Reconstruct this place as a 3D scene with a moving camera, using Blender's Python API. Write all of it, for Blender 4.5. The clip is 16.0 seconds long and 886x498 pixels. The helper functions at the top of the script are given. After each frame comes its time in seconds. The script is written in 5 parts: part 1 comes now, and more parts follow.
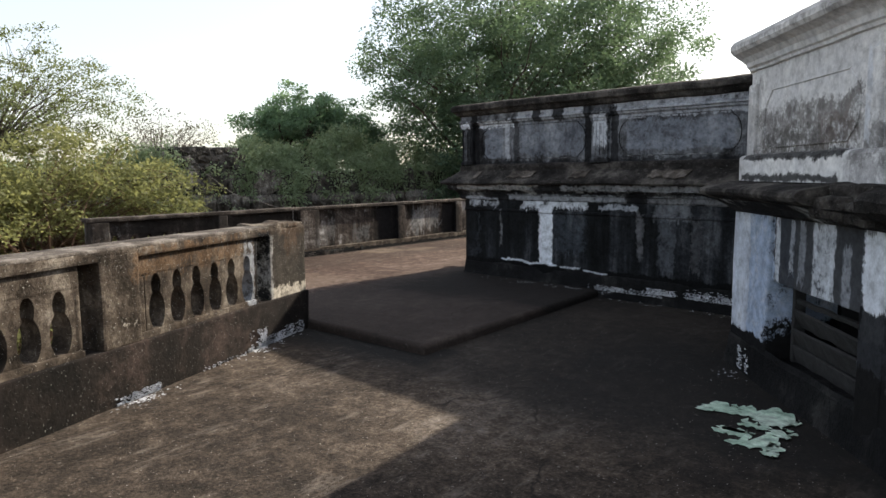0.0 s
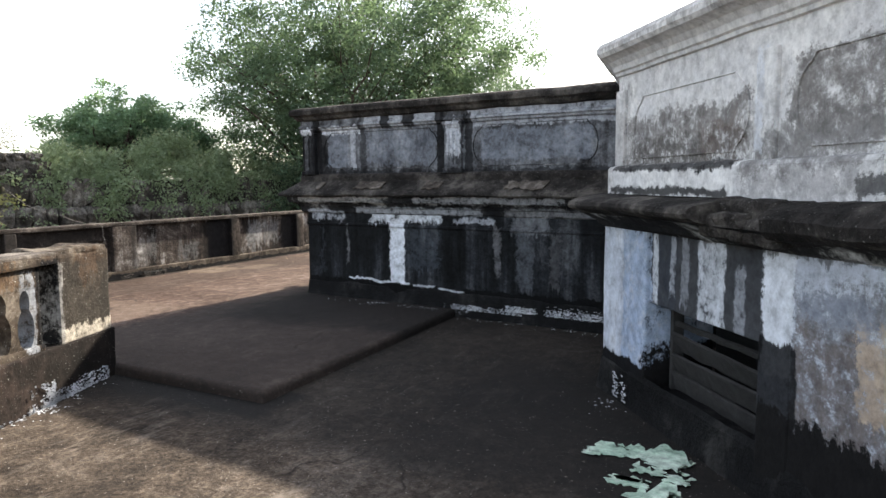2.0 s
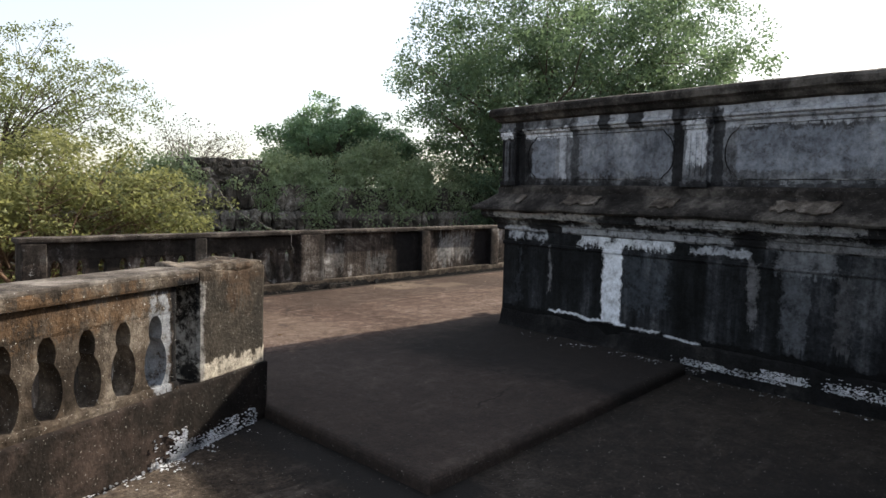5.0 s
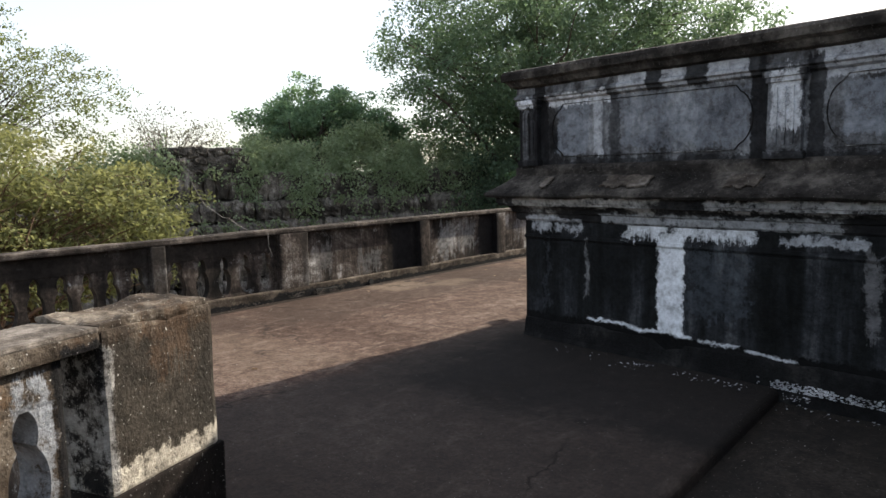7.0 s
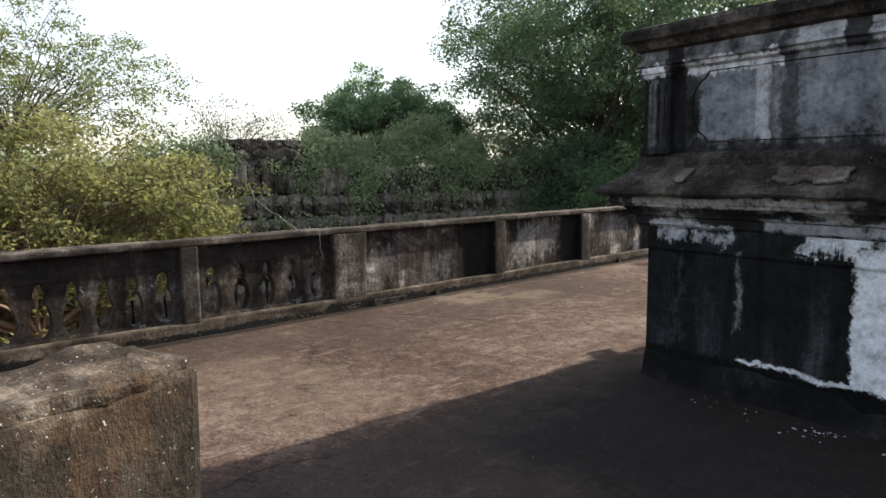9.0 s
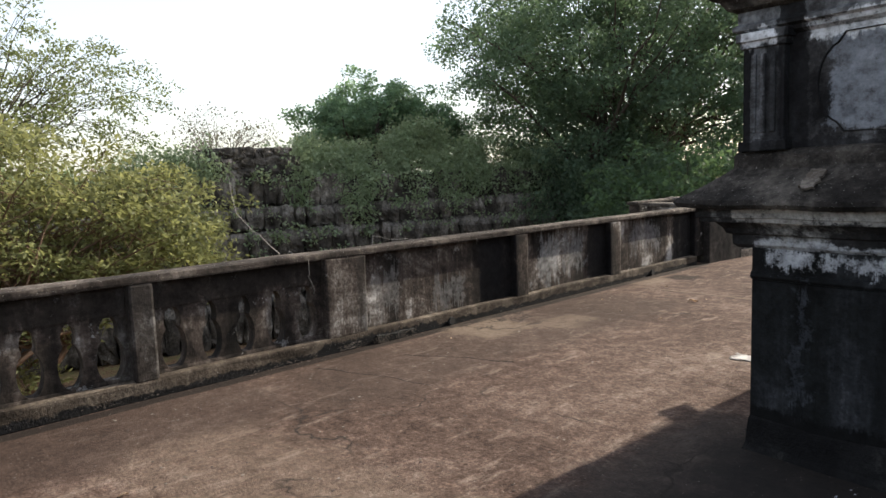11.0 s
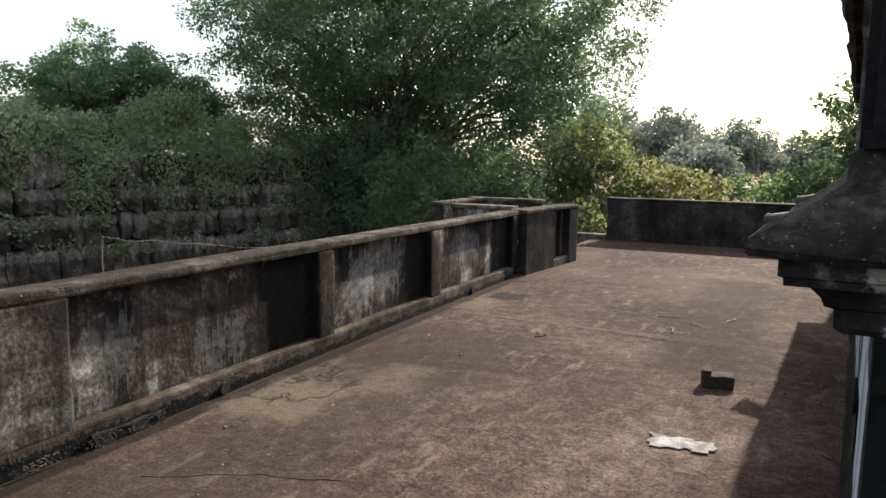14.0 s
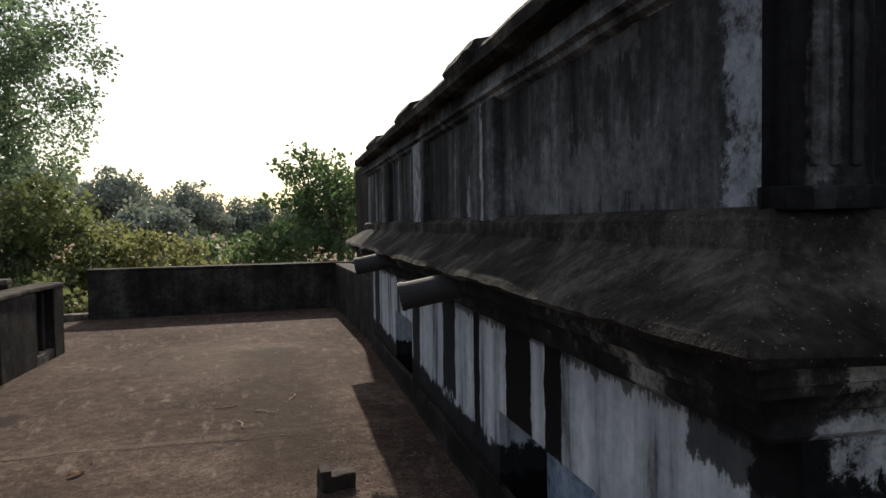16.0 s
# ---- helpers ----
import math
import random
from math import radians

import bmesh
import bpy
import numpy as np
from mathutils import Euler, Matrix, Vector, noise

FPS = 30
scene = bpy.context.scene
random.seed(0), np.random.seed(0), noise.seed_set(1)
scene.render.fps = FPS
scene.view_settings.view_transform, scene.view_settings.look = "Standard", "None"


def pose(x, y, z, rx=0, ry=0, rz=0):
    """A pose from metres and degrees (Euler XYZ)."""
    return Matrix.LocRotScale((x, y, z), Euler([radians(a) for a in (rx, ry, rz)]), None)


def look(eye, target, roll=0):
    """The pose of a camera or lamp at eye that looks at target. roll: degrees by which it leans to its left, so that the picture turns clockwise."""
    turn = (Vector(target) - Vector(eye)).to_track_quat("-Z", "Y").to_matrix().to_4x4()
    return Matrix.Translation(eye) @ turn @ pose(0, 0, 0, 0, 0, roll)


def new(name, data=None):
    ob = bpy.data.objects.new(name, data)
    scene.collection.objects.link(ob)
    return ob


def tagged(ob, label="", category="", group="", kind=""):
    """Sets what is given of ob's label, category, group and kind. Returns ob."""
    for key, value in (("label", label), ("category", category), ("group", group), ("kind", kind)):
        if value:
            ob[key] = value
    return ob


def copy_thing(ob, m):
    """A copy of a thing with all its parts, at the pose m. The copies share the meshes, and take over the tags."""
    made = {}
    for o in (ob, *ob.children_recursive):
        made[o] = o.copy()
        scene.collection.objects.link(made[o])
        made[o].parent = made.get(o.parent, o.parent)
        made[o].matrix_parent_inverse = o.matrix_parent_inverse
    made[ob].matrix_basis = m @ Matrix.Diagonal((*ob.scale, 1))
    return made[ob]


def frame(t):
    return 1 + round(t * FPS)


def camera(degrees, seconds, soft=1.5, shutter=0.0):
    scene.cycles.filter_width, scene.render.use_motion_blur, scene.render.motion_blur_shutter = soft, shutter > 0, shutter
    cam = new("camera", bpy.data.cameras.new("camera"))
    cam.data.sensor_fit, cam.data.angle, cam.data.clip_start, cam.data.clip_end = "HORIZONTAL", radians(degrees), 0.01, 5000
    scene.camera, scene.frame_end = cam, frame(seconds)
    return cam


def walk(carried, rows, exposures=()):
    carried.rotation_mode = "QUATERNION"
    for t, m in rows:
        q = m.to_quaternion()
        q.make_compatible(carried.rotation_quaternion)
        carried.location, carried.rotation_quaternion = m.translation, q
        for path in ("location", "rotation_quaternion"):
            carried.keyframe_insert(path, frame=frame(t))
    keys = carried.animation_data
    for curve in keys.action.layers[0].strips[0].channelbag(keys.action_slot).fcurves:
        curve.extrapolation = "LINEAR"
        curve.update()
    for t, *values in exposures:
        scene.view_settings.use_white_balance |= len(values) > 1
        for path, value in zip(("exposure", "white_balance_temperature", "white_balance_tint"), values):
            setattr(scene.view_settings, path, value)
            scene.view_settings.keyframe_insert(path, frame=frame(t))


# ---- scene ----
cam = camera(66.0, 16.0)
PATH = [
    (0, (9.465, -9.923, 1.438), (8.19, -8.398, 1.217), -0.5),
    (0.5, (9.381, -9.796, 1.443), (8.241, -8.169, 1.215), -0.6),
    (1, (9.295, -9.553, 1.442), (8.207, -7.891, 1.211), 1.5),
    (1.5, (9.115, -9.37, 1.447), (8.205, -7.599, 1.253), 0.1),
    (2, (8.961, -9.31, 1.457), (8.068, -7.531, 1.259), -0.4),
    (2.5, (8.906, -9.074, 1.474), (7.899, -7.349, 1.355), 0.3),
    (3, (8.837, -8.861, 1.46), (7.891, -7.11, 1.264), 1.1),
    (3.5, (8.64, -8.755, 1.46), (7.777, -6.956, 1.317), -0.1),
    (4, (8.488, -8.552, 1.469), (7.402, -6.879, 1.332), 1.3),
    (4.5, (8.342, -8.363, 1.486), (6.998, -6.889, 1.341), 3.4),
    (5, (8.046, -8.154, 1.445), (6.691, -6.692, 1.283), 1.4),
    (7.5, (6.652, -7.009, 1.525), (5.344, -5.512, 1.306), -2.3),
    (8, (6.318, -6.817, 1.487), (5.091, -5.249, 1.31), -2.9),
    (8.5, (6.058, -6.591, 1.466), (4.715, -5.118, 1.309), -2.4),
    (9, (5.836, -6.378, 1.455), (4.386, -5.019, 1.226), -0.5),
    (9.5, (5.501, -6.175, 1.473), (4.172, -4.693, 1.277), -2.3),
    (10, (5.259, -6.034, 1.468), (3.812, -4.67, 1.254), -2.5),
    (12.5, (3.947, -4.85, 1.526), (2.512, -3.475, 1.304), -1.2),
    (13, (3.662, -4.63, 1.518), (2.141, -3.353, 1.281), -0.4),
    (13.5, (3.441, -4.376, 1.544), (2.111, -2.902, 1.309), 1.3),
    (14, (3.13, -4.159, 1.504), (2.244, -2.385, 1.249), 0.8),
    (14.5, (2.908, -3.781, 1.521), (2.273, -1.89, 1.369), -0.2),
    (15, (2.666, -3.546, 1.506), (2.434, -1.561, 1.425), 2.2),
    (15.5, (2.337, -3.435, 1.524), (2.482, -1.441, 1.466), -2.9),
    (16, (2.225, -3.221, 1.533), (2.829, -1.316, 1.457), -0.8),
]
EXPOSURE = [(0, 0.95), (0.5, 1.25), (1, 1.33), (1.5, 1.82), (2.5, 1.47), (3.5, 1.82), (4, 1.1), (4.5, 1.0), (5, 1.0), (7.3, 1.09), (8, 1.33), (8.8, 1.1), (12.5, 1.11), (13.2, 1.0), (14, 0.95), (14.5, 0.95), (15, 0.68), (15.5, 0.12), (16, 0.04)]
walk(cam, [(t, look(eye, target, roll)) for t, eye, target, roll in PATH], EXPOSURE)

# ---- world, sun, exposure ----
SUN_TO = Vector((0.15, 1.0, 0.0)).normalized() * math.cos(radians(31)) + Vector((0, 0, math.sin(radians(31))))
sun = new("sun", bpy.data.lights.new("sun", "SUN"))
sun.data.energy, sun.data.angle, sun.data.color = 5.0, radians(0.8), (1.0, 0.9, 0.76)
sun.matrix_world = look(SUN_TO * 40, (0, 0, 0))
world = bpy.data.worlds.new("world")
scene.world = world
world.use_nodes = True
sky = world.node_tree.nodes.new("ShaderNodeTexSky")
sky.sky_type, sky.sun_disc = "NISHITA", False
sky.sun_elevation, sky.sun_rotation = radians(31), math.atan2(SUN_TO.x, SUN_TO.y)
sky.dust_density, sky.air_density, sky.ozone_density = 1.6, 1.0, 1.0
back = world.node_tree.nodes["Background"]
back.inputs["Strength"].default_value = 0.075
world.node_tree.links.new(sky.outputs[0], back.inputs["Color"])
haze = world.node_tree.nodes.new("ShaderNodeBackground")
haze.inputs["Color"].default_value, haze.inputs["Strength"].default_value = (1.0, 0.97, 0.925, 1), 0.29
both = world.node_tree.nodes.new("ShaderNodeAddShader")
world.node_tree.links.new(back.outputs[0], both.inputs[0])
world.node_tree.links.new(haze.outputs[0], both.inputs[1])
world.node_tree.links.new(both.outputs[0], world.node_tree.nodes["World Output"].inputs["Surface"])


# ---- materials ----
def nodes_of(name):
    m = bpy.data.materials.new(name)
    m.use_nodes = True
    return m, m.node_tree.nodes, m.node_tree.links


def noise_at(n, l, coord, scale, detail=6.0, rough=0.6, stretch=None):
    src = coord
    if stretch:
        mp = n.new("ShaderNodeMapping")
        mp.inputs["Scale"].default_value = stretch
        l.new(coord, mp.inputs["Vector"])
        src = mp.outputs[0]
    t = n.new("ShaderNodeTexNoise")
    t.inputs["Scale"].default_value, t.inputs["Detail"].default_value, t.inputs["Roughness"].default_value = scale, detail, rough
    l.new(src, t.inputs["Vector"])
    return t.outputs["Fac"]


def sum_of(n, l, a, wa, b, wb):
    m1 = n.new("ShaderNodeMath"); m1.operation = "MULTIPLY"; m1.inputs[1].default_value = wa
    l.new(a, m1.inputs[0])
    m2 = n.new("ShaderNodeMath"); m2.operation = "MULTIPLY_ADD"; m2.inputs[1].default_value = wb
    l.new(b, m2.inputs[0]); l.new(m1.outputs[0], m2.inputs[2])
    return m2.outputs[0]


def spread_of(n, l, fac, gain):
    """Widens a sum of noises, which bunches up round a half."""
    m = n.new("ShaderNodeMath"); m.operation = "MULTIPLY_ADD"; m.use_clamp = True
    m.inputs[1].default_value, m.inputs[2].default_value = gain, 0.5 - 0.5 * gain
    l.new(fac, m.inputs[0])
    return m.outputs[0]


def ramp_of(n, l, fac, stops):
    r = n.new("ShaderNodeValToRGB")
    e = r.color_ramp.elements
    while len(e) < len(stops):
        e.new(0.5)
    for k, (p, c) in enumerate(stops):
        e[k].position, e[k].color = p, (*c, 1) if len(c) == 3 else c
    l.new(fac, r.inputs[0])
    return r.outputs[0]


def mix_of(n, l, fac, a, b, mode="MIX"):
    m = n.new("ShaderNodeMix"); m.data_type = "RGBA"; m.blend_type = mode
    for sock, v in ((m.inputs[0], fac), (m.inputs[6], a), (m.inputs[7], b)):
        if isinstance(v, (int, float)):
            sock.default_value = v
        elif isinstance(v, tuple):
            sock.default_value = (*v, 1)
        else:
            l.new(v, sock)
    return m.outputs[2]


def zones_on(n, l, pos, col, zones, origin, along, up, scale=6.5, soft=0.1):
    """Patches of colour with ragged, running edges: (u0, u1, v0, v1, colour, amount, rag, drip)."""
    def dot(axis):
        d = n.new("ShaderNodeVectorMath"); d.operation = "DOT_PRODUCT"
        l.new(pos, d.inputs[0]); d.inputs[1].default_value = axis
        m = n.new("ShaderNodeMath"); m.operation = "SUBTRACT"
        l.new(d.outputs["Value"], m.inputs[0]); m.inputs[1].default_value = sum(a * b for a, b in zip(axis, origin))
        return m.outputs[0]

    def shifted(a, b, k):
        m = n.new("ShaderNodeMath"); m.operation = "MULTIPLY_ADD"
        l.new(b, m.inputs[0]); m.inputs[1].default_value = k; l.new(a, m.inputs[2])
        return m.outputs[0]

    def span(x, lo, hi):
        r = n.new("ShaderNodeMapRange"); r.interpolation_type = "SMOOTHSTEP"
        l.new(x, r.inputs[0]); r.inputs[1].default_value, r.inputs[2].default_value = lo, hi
        return r.outputs[0]

    def times(a, b):
        m = n.new("ShaderNodeMath"); m.operation = "MULTIPLY"
        l.new(a, m.inputs[0])
        if isinstance(b, float):
            m.inputs[1].default_value = b
        else:
            l.new(b, m.inputs[1])
        return m.outputs[0]

    u, v = dot(along), dot(up)
    t = n.new("ShaderNodeTexNoise"); t.inputs["Scale"].default_value, t.inputs["Detail"].default_value, t.inputs["Roughness"].default_value = scale, 12, 0.8
    l.new(pos, t.inputs["Vector"])
    sep = n.new("ShaderNodeSeparateColor"); l.new(t.outputs["Color"], sep.inputs[0])
    c = [n.new("ShaderNodeMath") for _ in range(3)]
    run = noise_at(n, l, pos, 20, 6, 0.78, (1, 1, 0.05))
    for m, src in zip(c, (sep.outputs[0], sep.outputs[1], run)):
        m.operation = "SUBTRACT"; m.inputs[1].default_value = 0.5; l.new(src, m.inputs[0])
    mottle = ramp_of(n, l, noise_at(n, l, pos, 11, 12, 0.8), [(0.38, (0.0, 0.0, 0.0)), (0.47, (0.75, 0.75, 0.75)), (0.56, (1, 1, 1))])
    for u0, u1, v0, v1, colour, amount, rag, drip in zones:
        k = min(rag, 0.25 if scale > 3 else 0.6) * 3.2 + 0.03
        a = shifted(u, c[0].outputs[0], k)
        b = shifted(shifted(v, c[1].outputs[0], k), c[2].outputs[0], drip * 4.0)
        e = 0.004 + rag * soft
        f = times(times(span(a, u0 - e, u0 + e), span(a, u1 + e, u1 - e)), times(span(b, v0 - e, v0 + e), span(b, v1 + e, v1 - e)))
        col = mix_of(n, l, times(f if sum(colour) < 0.15 or amount >= 0.97 else times(f, mottle), float(amount)), col, colour)
    return col


def weathered(name, stops, blotch=1.2, streak=0.4, streak_scale=5.0, fine=0.12, bump=0.35, rough=0.93, rust=None, speck=0.0, chips=None, gain=3.3, zones=(), origin=(0, 0, 0), along=(1, 0, 0), up=(0, 0, 1), worn=0.85):
    """Old plaster: blotches and downward streaks choose between the colours in stops."""
    m, n, l = nodes_of(name)
    pos = n.new("ShaderNodeNewGeometry").outputs["Position"]
    big = noise_at(n, l, pos, blotch, 9, 0.68)
    run = noise_at(n, l, pos, streak_scale, 5, 0.6, (1, 1, 0.09))
    grain = noise_at(n, l, pos, 42, 4, 0.7)
    fac = sum_of(n, l, sum_of(n, l, big, 1 - streak, run, streak), 1 - fine, grain, fine)
    col = ramp_of(n, l, spread_of(n, l, fac, gain), stops)
    if rust:
        patch = ramp_of(n, l, noise_at(n, l, pos, 1.7, 6, 0.7), [(0.55, (0, 0, 0)), (0.68, (0.85, 0.85, 0.85))])
        col = mix_of(n, l, patch, col, rust)
    if chips:
        cut, colour = chips
        edge = ramp_of(n, l, noise_at(n, l, pos, 5.0, 12, 0.78), [(cut, (0, 0, 0)), (cut + 0.025, (1, 1, 1))])
        where = ramp_of(n, l, noise_at(n, l, pos, 1.1, 4, 0.6), [(0.42, (0, 0, 0)), (0.56, (1, 1, 1))])
        col = mix_of(n, l, mix_of(n, l, where, (0.0, 0.0, 0.0), edge), col, colour)
    if zones:
        col = zones_on(n, l, pos, col, zones, origin, along, up)
    tone = ramp_of(n, l, noise_at(n, l, pos, 14, 6, 0.75), [(0.36, (0.5, 0.5, 0.5)), (0.5, (0.95, 0.95, 0.95)), (0.64, (1.3, 1.3, 1.3))])
    col = mix_of(n, l, worn, col, tone, "MULTIPLY")
    if speck:
        dots = ramp_of(n, l, noise_at(n, l, pos, 95, 2, 0.5), [(0.69, (0, 0, 0)), (0.73, (1, 1, 1))])
        col = mix_of(n, l, mix_of(n, l, speck, (0.0, 0.0, 0.0), dots), col, (0.5, 0.49, 0.46))
    p = n["Principled BSDF"]
    l.new(col, p.inputs["Base Color"])
    p.inputs["Roughness"].default_value = rough
    p.inputs["Specular IOR Level"].default_value = 0.12
    b = n.new("ShaderNodeBump"); b.inputs["Strength"].default_value = bump; b.inputs["Distance"].default_value = 0.03
    l.new(sum_of(n, l, grain, 0.5, big, 0.8), b.inputs["Height"])
    l.new(b.outputs[0], p.inputs["Normal"])
    return m


def floor_mat(name, stops, speck=0.5, crack=True, zones=()):
    m, n, l = nodes_of(name)
    pos = n.new("ShaderNodeNewGeometry").outputs["Position"]
    big = noise_at(n, l, pos, 0.55, 8, 0.62)
    mid = noise_at(n, l, pos, 8.0, 9, 0.75)
    grain = noise_at(n, l, pos, 55, 4, 0.75)
    col = ramp_of(n, l, spread_of(n, l, sum_of(n, l, sum_of(n, l, big, 0.5, mid, 0.5), 0.74, grain, 0.26), 4.0), stops)
    drag = ramp_of(n, l, noise_at(n, l, pos, 7.0, 8, 0.75, None), [(0.35, (0.75, 0.74, 0.73)), (0.68, (1.22, 1.22, 1.22))])
    col = mix_of(n, l, 0.9, col, drag, "MULTIPLY")
    grit = ramp_of(n, l, noise_at(n, l, pos, 30, 8, 0.82), [(0.36, (0.5, 0.48, 0.47)), (0.5, (1, 1, 1)), (0.64, (1.6, 1.56, 1.52))])
    col = mix_of(n, l, 1.0, col, grit, "MULTIPLY")
    scuff = ramp_of(n, l, noise_at(n, l, pos, 7, 7, 0.72, (1.0, 0.28, 1.0)), [(0.56, (0, 0, 0)), (0.68, (0.42, 0.42, 0.42))])
    col = mix_of(n, l, scuff, col, tuple(min(1, c * 1.7) for c in stops[-1][1]))
    if zones:
        col = zones_on(n, l, pos, col, zones, (0, 0, 0), (1, 0, 0), (0, 1, 0), 1.7, 0.5)
    dots = ramp_of(n, l, noise_at(n, l, pos, 70, 2, 0.5), [(0.71, (0, 0, 0)), (0.75, (1, 1, 1))])
    col = mix_of(n, l, mix_of(n, l, speck, (0.0, 0.0, 0.0), dots), col, (0.42, 0.39, 0.36))
    if crack:
        wob = n.new("ShaderNodeTexVoronoi"); wob.feature = "DISTANCE_TO_EDGE"; wob.inputs["Scale"].default_value = 0.42
        warp = n.new("ShaderNodeVectorMath"); warp.operation = "ADD"
        tex = n.new("ShaderNodeTexNoise"); tex.inputs["Scale"].default_value = 1.6; tex.inputs["Detail"].default_value = 6
        l.new(pos, tex.inputs["Vector"]); l.new(pos, warp.inputs[0]); l.new(tex.outputs["Color"], warp.inputs[1])
        l.new(warp.outputs[0], wob.inputs["Vector"])
        line = ramp_of(n, l, wob.outputs["Distance"], [(0.0, (1, 1, 1)), (0.007, (0, 0, 0))])
        gate = ramp_of(n, l, noise_at(n, l, pos, 0.8, 3), [(0.5, (0, 0, 0)), (0.56, (1, 1, 1))])
        col = mix_of(n, l, mix_of(n, l, gate, (0.0, 0.0, 0.0), line), col, (0.02, 0.017, 0.015))
    p = n["Principled BSDF"]
    l.new(col, p.inputs["Base Color"])
    p.inputs["Roughness"].default_value = 0.95
    p.inputs["Specular IOR Level"].default_value = 0.1
    b = n.new("ShaderNodeBump"); b.inputs["Strength"].default_value = 0.5; b.inputs["Distance"].default_value = 0.02
    l.new(sum_of(n, l, grain, 0.9, mid, 0.9), b.inputs["Height"])
    l.new(b.outputs[0], p.inputs["Normal"])
    return m


def leaf_mat(name, dark, light, through_colour, share=0.4):
    m, n, l = nodes_of(name)
    out = n["Material Output"]
    n.remove(n["Principled BSDF"])
    isl = n.new("ShaderNodeNewGeometry")
    col = ramp_of(n, l, isl.outputs["Random Per Island"], [(0.0, dark), (0.75, light), (1.0, tuple(min(1, c * 1.5) for c in light))])
    d = n.new("ShaderNodeBsdfPrincipled"); d.inputs["Roughness"].default_value = 0.6; d.inputs["Specular IOR Level"].default_value = 0.15
    t = n.new("ShaderNodeBsdfTranslucent"); t.inputs["Color"].default_value = (*through_colour, 1)
    mx = n.new("ShaderNodeMixShader"); mx.inputs[0].default_value = share
    l.new(col, d.inputs["Base Color"])
    l.new(d.outputs[0], mx.inputs[1]); l.new(t.outputs[0], mx.inputs[2]); l.new(mx.outputs[0], out.inputs["Surface"])
    return m


def plain(name, colour, rough=0.8, metal=0.0, bump=0.15, scale=30, spread=0.25):
    m, n, l = nodes_of(name)
    pos = n.new("ShaderNodeNewGeometry").outputs["Position"]
    g = noise_at(n, l, pos, scale, 6, 0.7)
    big = noise_at(n, l, pos, scale / 9, 5, 0.6)
    f = sum_of(n, l, g, 0.5, big, 0.5)
    lo, hi = tuple(c * (1 - spread) for c in colour), tuple(min(1, c * (1 + spread)) for c in colour)
    p = n["Principled BSDF"]
    l.new(ramp_of(n, l, f, [(0.3, lo), (0.7, hi)]), p.inputs["Base Color"])
    p.inputs["Roughness"].default_value, p.inputs["Metallic"].default_value = rough, metal
    b = n.new("ShaderNodeBump"); b.inputs["Strength"].default_value = bump; b.inputs["Distance"].default_value = 0.01
    l.new(g, b.inputs["Height"]); l.new(b.outputs[0], p.inputs["Normal"])
    return m


BLACK, SOOT = (0.012, 0.012, 0.013), (0.03, 0.029, 0.03)
SILT = (0.15, 0.118, 0.09)
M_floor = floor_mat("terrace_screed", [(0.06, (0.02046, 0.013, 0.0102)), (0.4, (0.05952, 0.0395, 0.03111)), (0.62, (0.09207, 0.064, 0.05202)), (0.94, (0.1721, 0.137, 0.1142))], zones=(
    # Second and third zones: grey tar stain with the block's shade painted in.
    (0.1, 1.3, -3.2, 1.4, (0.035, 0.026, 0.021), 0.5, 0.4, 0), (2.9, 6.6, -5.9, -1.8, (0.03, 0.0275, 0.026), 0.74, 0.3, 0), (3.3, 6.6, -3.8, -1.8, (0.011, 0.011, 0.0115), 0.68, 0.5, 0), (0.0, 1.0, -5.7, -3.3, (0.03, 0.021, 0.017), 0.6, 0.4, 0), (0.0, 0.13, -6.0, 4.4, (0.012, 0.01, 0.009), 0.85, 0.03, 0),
    (0.12, 0.7, -1.2, -0.5, SILT, 0.8, 0.2, 0), (0.6, 1.0, -0.5, 0.15, SILT, 0.55, 0.2, 0), (0.12, 0.4, 2.1, 2.75, SILT, 0.7, 0.15, 0), (0.22, 0.6, 2.78, 3.12, (0.016, 0.012, 0.01), 0.85, 0.1, 0),
    (0.2, 3.6, 1.93, 1.99, SILT, 0.45, 0.05, 0), (1.2, 2.9, 4.5, 6.0, SILT, 0.25, 0.4, 0), (0.9, 2.6, -4.5, -3.6, SILT, 0.3, 0.4, 0), (2.3, 3.0, 0.9, 5.5, (0.03, 0.02, 0.015), 0.5, 0.3, 0)))
# Lower floor: a tar coat plus wall shade painted in as dark zones.
TAR_SHADE = (0.0165, 0.0158, 0.0155)
M_low = floor_mat("tarred_shaded_screed", [(0.08, (0.0144, 0.0125, 0.01102)), (0.42, (0.0396, 0.032, 0.02601)), (0.65, (0.0756, 0.06, 0.04692)), (0.94, (0.135, 0.116, 0.09894))], 0.9, zones=(
    (4.0, 12.0, -6.25, -1.0, TAR_SHADE, 0.72, 0.4, 0), (6.9, 12.0, -6.6, -4.0, TAR_SHADE, 0.5, 0.5, 0), (3.9, 5.9, -5.95, -5.4, TAR_SHADE, 0.9, 0.1, 0)))
W1, W2, BK = (0.66, 0.69, 0.74), (0.42, 0.44, 0.48), (0.009, 0.009, 0.01)
ON_S = dict(origin=(3.29, -2.09, 0), along=(0.9947, -0.1036, 0))
ON_W = dict(origin=(3.29, -2.09, 0), along=(0.08, 0.9968, 0))
ON_C = dict(origin=(7.77, -4.28, 0), along=(0.604, -0.797, 0))
